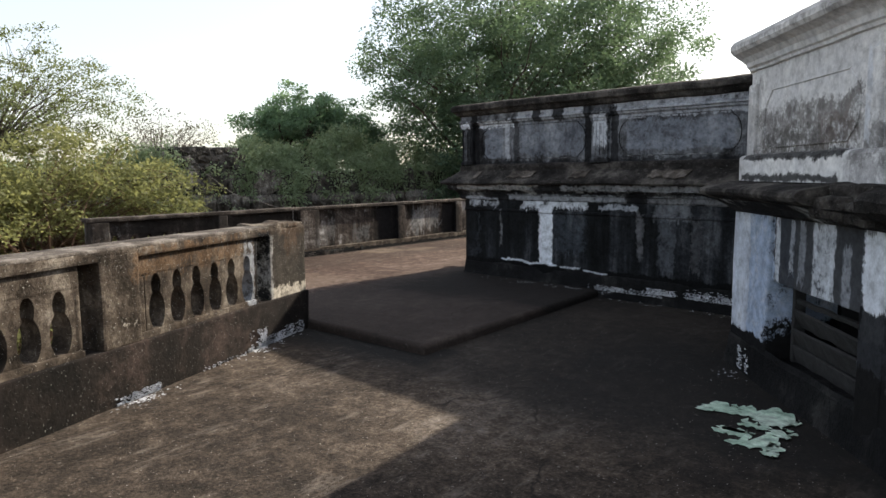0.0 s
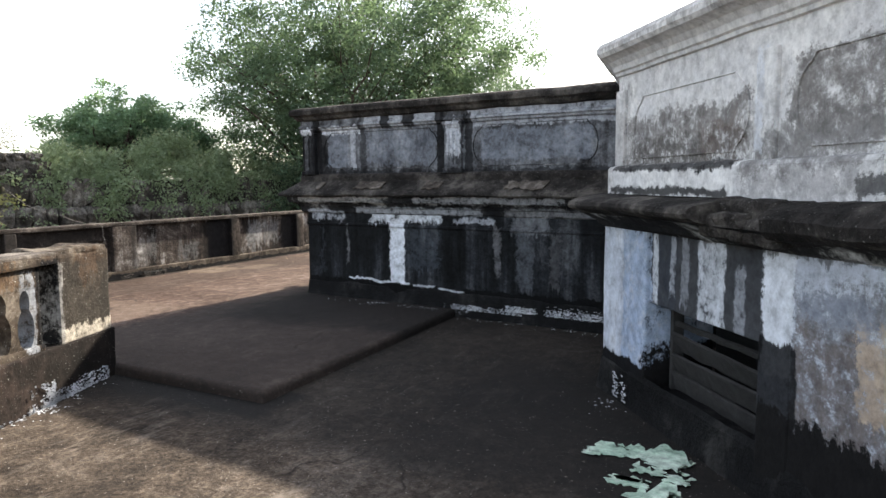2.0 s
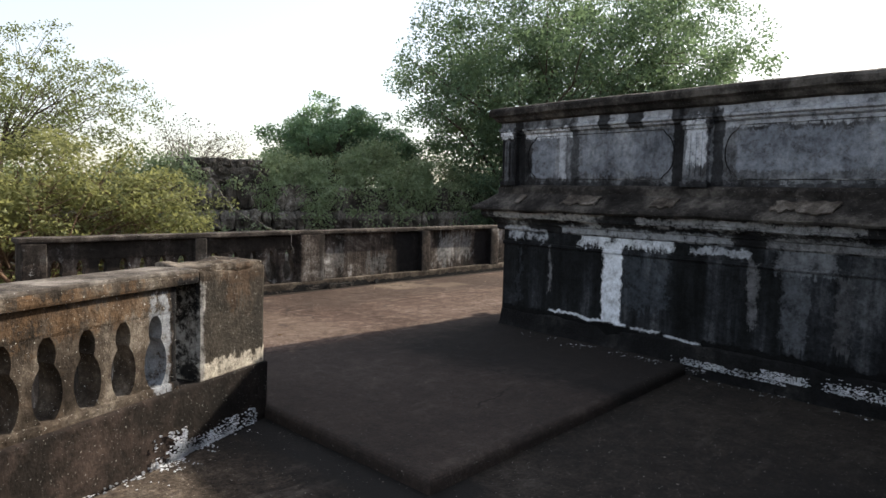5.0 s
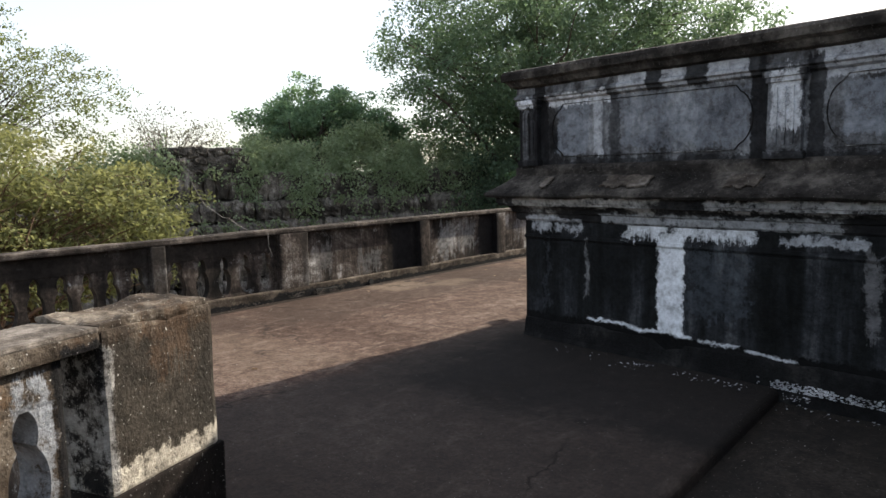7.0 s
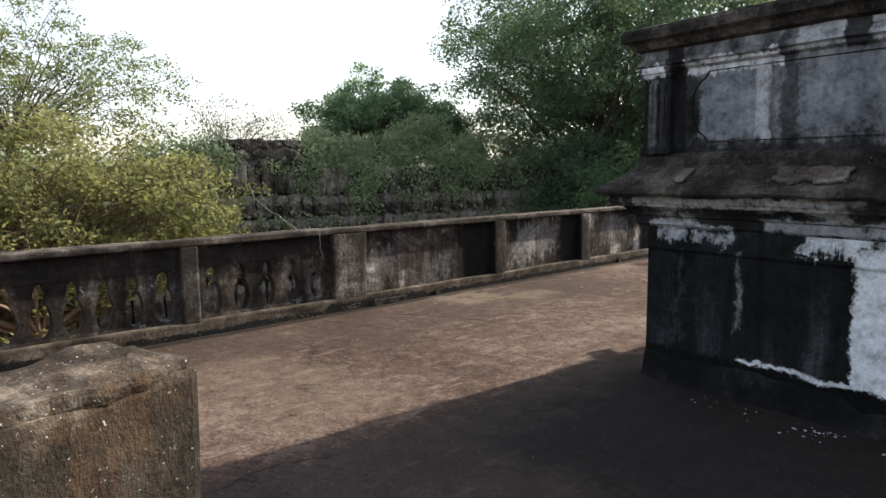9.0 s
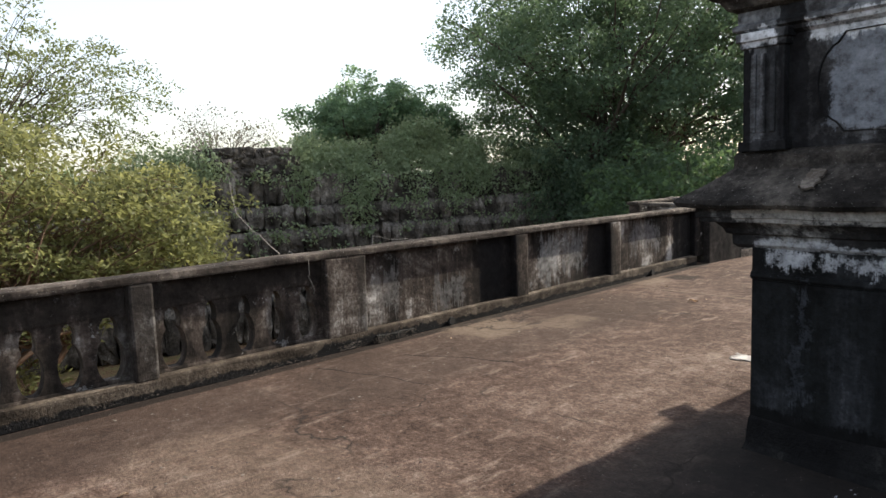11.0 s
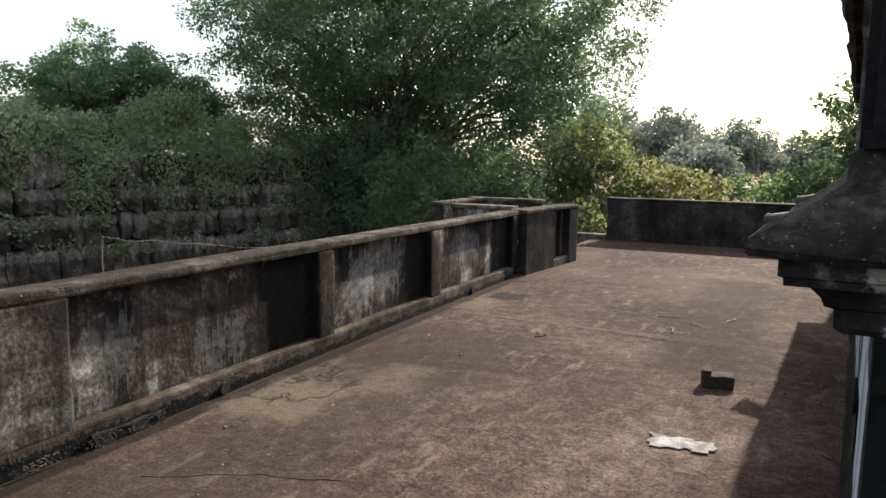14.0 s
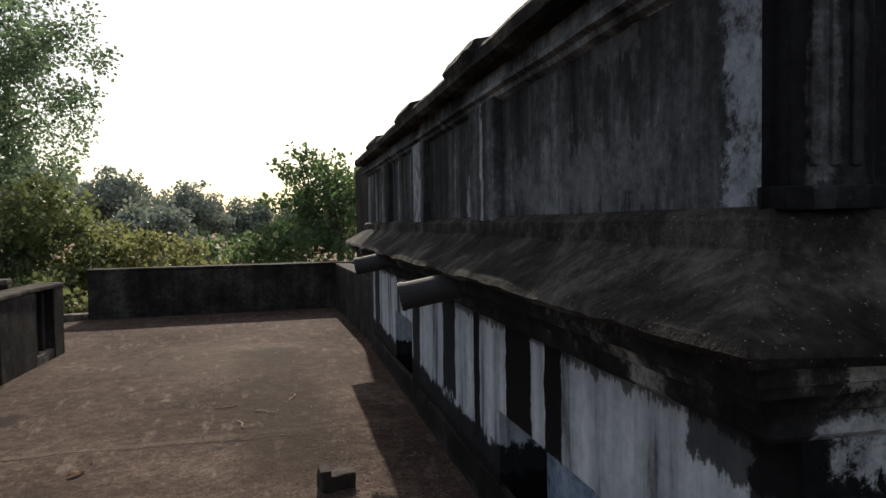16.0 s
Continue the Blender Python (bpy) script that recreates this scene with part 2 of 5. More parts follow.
M_south = weathered("sooty_plaster", [(0.2, (0.006, 0.0063, 0.0066)), (0.5, (0.0125, 0.0134, 0.0146)), (0.68, (0.027, 0.029, 0.033)), (0.92, (0.09, 0.094, 0.1))], 1.5, 0.6, zones=(
    (1.68, 2.1, 0.4, 0.9, (0.075, 0.088, 0.105), 0.45, 0.2, 0.12), (3.1, 3.3, 0.3, 0.95, (0.13, 0.14, 0.155), 0.5, 0.1, 0.15), (2.84, 2.93, 0.4, 0.95, (0.22, 0.22, 0.23), 0.5, 0.08, 0.15), (3.5, 3.62, 0.3, 0.9, (0.12, 0.12, 0.125), 0.5, 0.1, 0.15), (0.73, 0.76, 0.45, 0.9, (0.3, 0.3, 0.31), 0.45, 0.06, 0.1),
    (1.41, 1.63, 0.22, 0.99, W1, 0.97, 0.05, 0.05), (1.1, 2.15, 0.98, 1.12, W1, 0.95, 0.1, 0.06), (0.16, 0.36, 0.98, 1.06, W2, 0.9, 0.1, 0.04), (0.42, 0.68, 0.985, 1.04, W2, 0.9, 0.1, 0.04),
    (2.3, 2.85, 0.98, 1.04, W2, 0.85, 0.05, 0.02), (3.05, 3.5, 0.9, 1.12, (0.25, 0.26, 0.28), 0.5, 0.12, 0.1), (-1, 7, 0.0, 0.235, (0.006, 0.006, 0.0065), 1, 0.06, 0.02), (0.75, 1.2, 0.238, 0.262, W1, 0.97, 0.05, 0), (1.2, 1.7, 0.225, 0.25, W1, 0.97, 0.04, 0), (1.75, 2.05, 0.215, 0.235, W1, 0.95, 0.05, 0), (2.1, 2.45, 0.2, 0.22, W1, 0.9, 0.05, 0), (0.3, 0.35, 0.3, 0.9, (0.05, 0.055, 0.065), 0.6, 0.15, 0.2)), **ON_S)
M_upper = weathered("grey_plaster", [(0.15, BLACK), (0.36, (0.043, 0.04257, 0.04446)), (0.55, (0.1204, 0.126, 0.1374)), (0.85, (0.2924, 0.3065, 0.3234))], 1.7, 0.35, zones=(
    (1.05, 2.08, 1.66, 2.06, (0.18, 0.2, 0.24), 0.5, 0.12, 0.05), (2.66, 3.95, 1.68, 2.02, (0.23, 0.255, 0.3), 0.6, 0.08, 0.03), (0.42, 0.75, 1.64, 2.06, (0.24, 0.265, 0.31), 0.6, 0.08, 0.03),
    (0.3, 0.95, 2.05, 2.14, W1, 0.9, 0.04, 0.03), (0.79, 0.88, 1.62, 2.1, W2, 0.8, 0.03, 0.08), (1.0, 2.15, 2.11, 2.26, W2, 0.85, 0.05, 0.04), (2.5, 4.6, 2.05, 2.27, W2, 0.85, 0.04, 0.03), (2.24, 2.42, 1.75, 2.14, W1, 0.7, 0.04, 0.08),
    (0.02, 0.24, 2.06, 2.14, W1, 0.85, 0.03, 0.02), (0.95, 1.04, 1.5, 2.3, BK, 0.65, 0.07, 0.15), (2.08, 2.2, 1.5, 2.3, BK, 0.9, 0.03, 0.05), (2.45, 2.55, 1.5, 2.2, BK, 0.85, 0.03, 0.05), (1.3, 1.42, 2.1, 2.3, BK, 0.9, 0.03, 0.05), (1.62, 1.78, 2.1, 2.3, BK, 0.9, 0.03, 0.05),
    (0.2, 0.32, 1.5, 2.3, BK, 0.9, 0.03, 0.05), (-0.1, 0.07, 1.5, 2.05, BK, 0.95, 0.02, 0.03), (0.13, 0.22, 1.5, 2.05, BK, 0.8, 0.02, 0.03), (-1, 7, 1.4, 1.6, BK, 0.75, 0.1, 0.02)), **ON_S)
DAMP = (0.13, 0.12, 0.112)
M_wing = weathered("limewashed_plaster", [(0.06, (0.16, 0.155, 0.15)), (0.24, (0.42, 0.415, 0.41)), (0.45, (0.62, 0.62, 0.625)), (0.8, (0.76, 0.755, 0.74))], 1.3, 0.3, worn=0.6, zones=(
    (0.2, 1.56, 1.57, 1.88, DAMP, 0.85, 0.16, 0), (0.3, 1.5, 1.58, 1.72, (0.06, 0.055, 0.05), 0.6, 0.25, 0), (1.1, 1.5, 1.6, 1.8, (0.17, 0.135, 0.12), 0.5, 0.2, 0), (1.85, 2.42, 1.62, 2.03, DAMP, 0.85, 0.12, 0),
    (1.6, 2.35, 1.34, 1.68, (0.36, 0.355, 0.36), 0.9, 0.15, 0), (2.5, 3.4, 1.5, 1.7, DAMP, 0.8, 0.2, 0), (1.55, 2.4, 1.5, 1.75, (0.2, 0.195, 0.19), 0.8, 0.25, 0), (1.6, 1.7, 1.6, 2.1, W1, 0.8, 0.03, 0.05), (0.05, 1.5, 1.36, 1.41, BK, 0.9, 0.05, 0), (0.1, 1.52, 1.515, 1.565, BK, 0.9, 0.05, 0), (2.35, 4, 1.36, 1.45, BK, 0.8, 0.1, 0),
    (-3, 8, 2.36, 2.6, (0.22, 0.21, 0.195), 0.6, 0.12, 0.05), (0.0, 0.2, 1.5, 2.1, DAMP, 0.4, 0.12, 0.1)), **ON_C)
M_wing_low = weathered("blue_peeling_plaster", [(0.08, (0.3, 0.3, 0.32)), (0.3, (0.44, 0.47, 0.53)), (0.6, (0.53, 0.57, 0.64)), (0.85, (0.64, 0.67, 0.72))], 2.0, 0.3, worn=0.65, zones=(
    (0.33, 1.0, 0.0, 1.2, (0.33, 0.41, 0.55), 0.85, 0.05, 0.1), (2.05, 3.4, 0.3, 1.0, (0.1, 0.09, 0.085), 0.75, 0.35, 0.05), (2.1, 2.62, 0.3, 0.8, (0.14, 0.115, 0.105), 0.75, 0.3, 0), (2.45, 3.2, 0.5, 0.88, (0.48, 0.38, 0.29), 0.85, 0.12, 0), (2.1, 2.5, 0.85, 0.98, (0.25, 0.28, 0.34), 0.7, 0.12, 0), (3.2, 6, 0.3, 0.7, DAMP, 0.6, 0.3, 0),
    (0.68, 1.86, 0.5, 1.3, (0.02, 0.0195, 0.02), 0.92, 0.1, 0.16), (0.7, 0.77, 0.7, 1.3, W1, 0.9, 0.03, 0.1), (0.92, 0.98, 0.75, 1.1, W2, 0.8, 0.03, 0.1), (1.05, 1.13, 0.7, 1.1, W2, 0.5, 0.04, 0.1), (1.22, 1.48, 0.6, 1.3, W1, 0.85, 0.04, 0.12), (1.58, 1.66, 0.6, 1.0, W2, 0.6, 0.03, 0.1),
    # Jamb patches, black foot, and a darker strip along the wall top.
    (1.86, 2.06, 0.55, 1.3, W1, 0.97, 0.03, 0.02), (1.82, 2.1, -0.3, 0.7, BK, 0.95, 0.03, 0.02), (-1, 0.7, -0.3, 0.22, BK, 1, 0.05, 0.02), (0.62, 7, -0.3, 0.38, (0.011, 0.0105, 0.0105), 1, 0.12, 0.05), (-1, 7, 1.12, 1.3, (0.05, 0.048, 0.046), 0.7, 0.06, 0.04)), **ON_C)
M_fascia = weathered("chipped_fascia", [(0.3, BLACK), (0.6, SOOT), (0.7, (0.1, 0.1, 0.1)), (0.85, (0.3, 0.3, 0.3))], 2.2, 0.15, zones=((0.05, 1.25, 1.2, 1.272, (0.34, 0.33, 0.32), 0.95, 0.05, 0), (1.85, 3.7, 1.2, 1.275, (0.36, 0.36, 0.37), 0.75, 0.1, 0), (0.9, 2.7, 1.06, 1.15, (0.3, 0.31, 0.33), 0.95, 0.06, 0), (3.0, 4.4, 1.06, 1.16, (0.28, 0.28, 0.29), 0.6, 0.1, 0), (0.1, 0.7, 1.06, 1.1, W2, 0.85, 0.05, 0)), **ON_S)
M_mould = weathered("dark_moulding", [(0.3, BLACK), (0.6, SOOT), (0.7, (0.16, 0.16, 0.155)), (0.85, (0.42, 0.42, 0.42))], 2.2, 0.15)
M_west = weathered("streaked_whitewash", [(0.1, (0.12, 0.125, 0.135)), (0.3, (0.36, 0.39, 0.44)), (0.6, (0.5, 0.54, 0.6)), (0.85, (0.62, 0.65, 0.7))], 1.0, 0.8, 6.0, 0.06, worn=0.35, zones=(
    (-0.2, 1.2, 0.9, 1.2, W2, 0.3, 0.1, 0.05),
    (1.28, 1.46, 0.55, 1.3, BK, 1, 0.02, 0.07), (1.62, 1.98, 0.52, 1.3, BK, 1, 0.03, 0.1), (2.44, 2.56, 0.3, 1.3, BK, 1, 0.02, 0.1), (3.0, 3.36, 0.4, 1.3, BK, 0.97, 0.04, 0.1), (4.2, 4.5, 0.2, 1.3, BK, 0.95, 0.04, 0.1), (5.2, 5.32, 0.3, 1.3, BK, 0.9, 0.03, 0.1), (6.6, 7.0, 0.3, 1.3, BK, 0.95, 0.05, 0.1), (8.2, 8.5, 0.2, 1.3, BK, 0.95, 0.05, 0.1),
    # Darker near the corner, along the wall top and along the foot.
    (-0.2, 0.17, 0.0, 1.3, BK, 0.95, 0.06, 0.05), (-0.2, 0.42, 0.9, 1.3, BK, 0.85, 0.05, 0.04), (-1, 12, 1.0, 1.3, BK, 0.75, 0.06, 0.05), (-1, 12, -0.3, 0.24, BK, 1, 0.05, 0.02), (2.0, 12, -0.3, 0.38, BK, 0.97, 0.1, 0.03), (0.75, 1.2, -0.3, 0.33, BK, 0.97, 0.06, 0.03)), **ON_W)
M_west_up = weathered("damp_grey_plaster", [(0.15, (0.016, 0.016, 0.017)), (0.45, (0.042, 0.043, 0.046)), (0.66, (0.085, 0.089, 0.097)), (0.94, (0.25, 0.265, 0.29))], 1.3, 0.65, 5.0, zones=((0.03, 0.2, 1.5, 2.4, (0.32, 0.35, 0.4), 0.9, 0.09, 0.2), (-0.2, 0.03, 1.4, 2.3, BK, 0.9, 0.05, 0.03), (0.45, 1.7, 1.55, 1.8, (0.15, 0.155, 0.17), 0.7, 0.16, 0.16), (0.6, 0.9, 2.0, 2.3, (0.12, 0.12, 0.125), 0.7, 0.12, 0.15), (2.02, 2.07, 1.55, 2.2, W2, 0.8, 0.03, 0.15), (2.3, 2.5, 1.5, 1.8, W2, 0.6, 0.06, 0.15), (3.62, 3.9, 1.5, 2.12, (0.4, 0.42, 0.45), 0.9, 0.04, 0.05)), **ON_W)
M_ledge = weathered("mossy_ledge", [(0.15, (0.01, 0.009, 0.0085)), (0.5, (0.03, 0.027, 0.025)), (0.9, (0.11, 0.1, 0.09))], 2.6, 0.05, bump=0.9, speck=0.35)
M_para = weathered("weathered_shaded_parapet", [(0.12, (0.0091, 0.00845, 0.0078)), (0.4, (0.026, 0.02145, 0.01885)), (0.58, (0.065, 0.052, 0.0442)), (0.72, (0.143, 0.1274, 0.1144)), (0.92, (0.442, 0.429, 0.416))], 1.7, 0.4, 4.5, chips=(0.6, (0.3, 0.3, 0.3)), gain=3.8, along=(0, 1, 0), zones=(
    (-1.9, -1.6, 0.25, 0.62, (0.17, 0.165, 0.16), 0.6, 0.22, 0.3), (-1.15, -0.75, 0.16, 0.42, (0.15, 0.15, 0.15), 0.6, 0.22, 0.3), (0.5, 0.85, 0.22, 0.74, (0.24, 0.245, 0.25), 0.65, 0.2, 0.3), (0.95, 1.35, 0.3, 0.7, (0.2, 0.205, 0.21), 0.6, 0.22, 0.3), (2.45, 3.2, 0.4, 0.72, (0.2, 0.2, 0.21), 0.55, 0.22, 0.3),
    # First three zones: stain and the piers' cast shadow painted on panel ends.
    (-0.5, 0.03, 0.1, 0.9, BK, 0.85, 0.1, 0.05), (1.45, 1.9, 0.1, 0.9, BK, 0.85, 0.1, 0.05), (3.6, 4.2, 0.1, 0.9, BK, 0.85, 0.1, 0.05), (-2.12, -1.97, 0.1, 0.9, (0.03, 0.026, 0.023), 0.7, 0.08, 0.05), (-6, -2.45, 0.6, 0.85, (0.02, 0.017, 0.015), 0.75, 0.15, 0.05), (-4.12, -3.8, 0.1, 0.9, (0.024, 0.021, 0.019), 0.75, 0.06, 0.05)))
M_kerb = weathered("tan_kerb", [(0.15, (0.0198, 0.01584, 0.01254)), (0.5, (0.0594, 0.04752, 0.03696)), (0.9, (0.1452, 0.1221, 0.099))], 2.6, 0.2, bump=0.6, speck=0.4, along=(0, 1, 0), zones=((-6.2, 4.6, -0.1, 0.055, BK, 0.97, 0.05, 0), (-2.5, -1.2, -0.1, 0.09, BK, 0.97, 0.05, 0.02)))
M_cope = weathered("dark_coping", [(0.15, (0.0196, 0.0161, 0.014)), (0.5, (0.0504, 0.042, 0.0364)), (0.88, (0.14, 0.1204, 0.1036))], 3.0, 0.0, bump=0.7, speck=0.6)
M_coping = weathered("grey_coping", [(0.15, (0.035, 0.029, 0.025)), (0.5, (0.09, 0.077, 0.066)), (0.88, (0.22, 0.197, 0.175))], 3.0, 0.0, bump=0.6, speck=0.5)
M_inner = weathered("lichen_shaded_parapet", [(0.12, (0.01188, 0.009425, 0.007524)), (0.4, (0.03564, 0.02772, 0.02107)), (0.62, (0.07722, 0.06209, 0.04815)), (0.9, (0.202, 0.1746, 0.143))], 2.6, 0.25, bump=0.6, rust=(0.05, 0.032, 0.02), speck=0.8, chips=(0.62, (0.34, 0.31, 0.27)), gain=3.6, origin=(4.128, -5.658, 0), along=(0.341, -0.94, 0), zones=(
    # Black strip from 0.6 to 0.78 paints in the shaded groove.
    (-0.2, 0.62, 0.36, 0.9, (0.034, 0.03, 0.025), 0.75, 0.12, 0.1), (0.15, 0.4, 0.7, 0.95, (0.08, 0.046, 0.026), 0.5, 0.16, 0.2), (-0.1, 0.7, 0.22, 0.4, (0.46, 0.42, 0.35), 0.95, 0.08, 0.03), (0.56, 0.6, 0.3, 0.9, (0.4, 0.39, 0.37), 0.7, 0.04, 0.05), (0.6, 0.78, 0.3, 0.93, BK, 0.97, 0.03, 0.03), (0.8, 0.93, 0.3, 0.86, (0.26, 0.28, 0.31), 0.85, 0.06, 0.1),
    (0.95, 2.2, 0.74, 0.93, (0.12, 0.07, 0.035), 0.6, 0.2, 0.1)))
M_inner_base = weathered("tarred_parapet_base", [(0.2, (0.007, 0.006, 0.0055)), (0.55, (0.016, 0.0125, 0.011)), (0.9, (0.05, 0.036, 0.03))], 1.6, 0.1, speck=0.5, origin=(4.128, -5.658, 0), along=(0.341, -0.94, 0), zones=((0.35, 1.0, -0.1, -0.07, W1, 0.7, 0.1, 0.02),))
M_tar = weathered("tar_skirt", [(0.3, (0.005, 0.005, 0.0055)), (0.6, (0.01, 0.01, 0.0105)), (0.8, (0.03, 0.029, 0.028))], 2.0, 0.1, bump=0.8, rough=0.7)
M_farwall = weathered("dark_far_wall", [(0.2, (0.016, 0.015, 0.015)), (0.55, (0.036, 0.032, 0.03)), (0.88, (0.085, 0.074, 0.068))], 1.8, 0.3)
M_wash = weathered("bare_whitewash", [(0.15, (0.24, 0.245, 0.26)), (0.45, (0.5, 0.52, 0.56)), (0.85, (0.7, 0.71, 0.74))], 2.5, 0.6, fine=0.1, bump=0.2)
M_spill = weathered("dried_lime", [(0.2, (0.16, 0.15, 0.14)), (0.5, (0.32, 0.31, 0.3)), (0.85, (0.46, 0.45, 0.44))], 6.0, 0.0, bump=0.5, speck=0.4)
M_blue = weathered("pale_blue_wash", [(0.15, (0.24, 0.3, 0.42)), (0.5, (0.33, 0.41, 0.54)), (0.85, (0.55, 0.6, 0.68))], 1.6, 0.4, fine=0.1, bump=0.2)
M_green = weathered("green_paint", [(0.3, (0.3, 0.42, 0.33)), (0.5, (0.42, 0.56, 0.45)), (0.7, (0.55, 0.66, 0.56))], 4.0, 0.0, bump=0.3)
# Pale bands below each course top: limewash residue and painted-in lit edges.
M_stone = weathered("laterite", [(0.15, (0.0273, 0.02418, 0.02106)), (0.45, (0.0702, 0.0624, 0.0546)), (0.65, (0.1404, 0.1248, 0.1092)), (0.88, (0.3276, 0.3003, 0.273))], 1.4, 0.3, 2.0, bump=0.9, zones=tuple((-60, 60, z - 0.3, z - 0.02, (0.3, 0.28, 0.26), 0.5, 0.2, 0.08) for z in (-2.2, -1.0, -0.15, 0.6)))
M_board = plain("grey_board", (0.028, 0.027, 0.026), 0.9, 0, 0.6, 22, 0.75)
M_pipe = plain("zinc_pipe", (0.024, 0.025, 0.027), 0.75, 0.0, 0.2, 18, 0.4)
M_brick = plain("old_brick", (0.035, 0.024, 0.02), 0.95, 0, 0.7, 40, 0.45)
M_dry = plain("dry_leaf", (0.34, 0.25, 0.17), 0.8, 0, 0.3, 60, 0.4)
# Near-black for cracks, and for shade put into holes and recesses.
M_void = plain("painted_dark", (0.012, 0.012, 0.012), 0.95)
M_bark = plain("bark", (0.075, 0.06, 0.048), 0.95, 0, 0.8, 16, 0.5)
M_twig = plain("brown_twig", (0.14, 0.085, 0.055), 0.95, 0, 0.5, 16, 0.4)
M_palebark = plain("pale_bark", (0.17, 0.15, 0.13), 0.95, 0, 0.5, 16, 0.4)
M_tarp = plain("yellow_tarpaulin", (0.72, 0.55, 0.06), 0.5, 0, 0.3, 5, 0.25)
M_earth = floor_mat("earth", [(0.3, (0.09, 0.055, 0.035)), (0.5, (0.2, 0.12, 0.075)), (0.7, (0.16, 0.15, 0.07))], 0.2, False)
M_wire = plain("thin_wire", (0.1, 0.095, 0.09), 0.6)
L_big = leaf_mat("fig_leaf", (0.0324, 0.054, 0.04104), (0.0918, 0.135, 0.09504), (0.2052, 0.3024, 0.1566), 0.42)
L_dark = leaf_mat("dark_leaf", (0.0288, 0.0495, 0.0324), (0.0675, 0.1098, 0.0612), (0.162, 0.252, 0.099), 0.4)
L_mid = leaf_mat("round_leaf", (0.06, 0.098, 0.07), (0.13, 0.2, 0.135), (0.27, 0.4, 0.21), 0.48)
L_bush = leaf_mat("yellow_green_leaf", (0.075, 0.085, 0.038), (0.18, 0.19, 0.085), (0.3, 0.31, 0.12), 0.4)
L_light = leaf_mat("feathery_leaf", (0.06, 0.075, 0.035), (0.13, 0.155, 0.07), (0.24, 0.28, 0.11), 0.35)
L_fern = leaf_mat("fern_leaf", (0.09945, 0.1346, 0.08775), (0.234, 0.2867, 0.1872), (0.351, 0.4329, 0.234), 0.5)
# Far leaves paled and greyed, distance haze put into their colour.
L_far = leaf_mat("hazed_far_leaf", (0.19, 0.225, 0.21), (0.29, 0.33, 0.3), (0.24, 0.28, 0.2), 0.3)
L_grey = leaf_mat("grey_twig_leaf", (0.12, 0.12, 0.1), (0.2, 0.2, 0.17), (0.2, 0.2, 0.15), 0.3)


# ---- building helpers ----
def part(name, bm, material, parent=None, label=""):
    me = bpy.data.meshes.new(name)
    bm.normal_update()
    bm.to_mesh(me)
    bm.free()
    me.materials.append(material)
    ob = new(name, me)
    ob.parent = parent
    return tagged(ob, label)


def share(name, me, parent, m):
    ob = new(name, me)
    ob.parent = parent
    ob.matrix_basis = m
    return ob


def thing(name, m, label, category, group="", kind=""):
    ob = new(name)
    ob.matrix_world = m
    return tagged(ob, label, category, group, kind)


def box(bm, x0, x1, y0, y1, z0, z1, bevel=0.0, wobble=0.0):
    r = bmesh.ops.create_cube(bm, size=1)
    vs = r["verts"]
    for v in vs:
        v.co = ((x0 + x1) / 2 + v.co.x * (x1 - x0), (y0 + y1) / 2 + v.co.y * (y1 - y0), (z0 + z1) / 2 + v.co.z * (z1 - z0))
    if bevel:
        es = list({e for v in vs for e in v.link_edges})
        vs = bmesh.ops.bevel(bm, geom=es, offset=bevel, segments=2, affect="EDGES", profile=0.6)["verts"]
    return bm


def boxes(*rows, bevel=0.012):
    bm = bmesh.new()
    for r in rows:
        box(bm, *r, bevel=bevel)
    return bm


def roughen(bm, amount, scale, cut=0.25):
    """Splits long edges and pushes the surface about a little, as old plaster is."""
    for _ in range(4):
        es = [e for e in bm.edges if e.calc_length() > cut]
        if not es:
            break
        bmesh.ops.subdivide_edges(bm, edges=es, cuts=1, use_grid_fill=True)
    for v in bm.verts:
        v.co += noise.noise_vector(v.co * scale) * amount + noise.noise_vector(v.co * scale * 4.3) * amount * 0.35
    return bm


def sweep(profile, path, step=0.3, wobble=0.0, cap=False):
    """A profile of (outward, z) drawn along a ground path with mitred corners; outward is to the right of the way."""
    pts = [Vector(p) for p in path]
    rows = []
    for i, p in enumerate(pts):
        a = (p - pts[i - 1]).normalized() if i else (pts[1] - p).normalized()
        b = (pts[i + 1] - p).normalized() if i < len(pts) - 1 else a
        na, nb = Vector((a.y, -a.x)), Vector((b.y, -b.x))
        mt = (na + nb) / (1 + na.dot(nb))
        rows.append((p, mt))
    fine = [rows[0]]
    for (p, m), (q, k) in zip(rows, rows[1:]):
        c = max(1, int((q - p).length / step))
        fine += [(p.lerp(q, j / c), m.lerp(k, j / c)) for j in range(1, c + 1)]
        d = (q - p).normalized()
        straight = Vector((d.y, -d.x))
        for j in range(1, c):
            fine[-1 - j] = (fine[-1 - j][0], straight)
    # straight runs must stay parallel, so the corner mitre counts only at the corner itself
    bm = bmesh.new()
    grid = []
    for p, m in fine:
        line = []
        for o, z in profile:
            v = Vector((p.x + m.x * o, p.y + m.y * o, z))
            if wobble:
                v += noise.noise_vector(v * 2.7) * wobble + noise.noise_vector(v * 11) * wobble * 0.4
            line.append(bm.verts.new(v))
        grid.append(line)
    for a, b in zip(grid, grid[1:]):
        for i in range(len(profile) - 1):
            bm.faces.new((a[i], a[i + 1], b[i + 1], b[i]))
    if cap:
        bm.faces.new(grid[0])
        bm.faces.new(grid[-1])
    bmesh.ops.recalc_face_normals(bm, faces=bm.faces[:])
    return bm


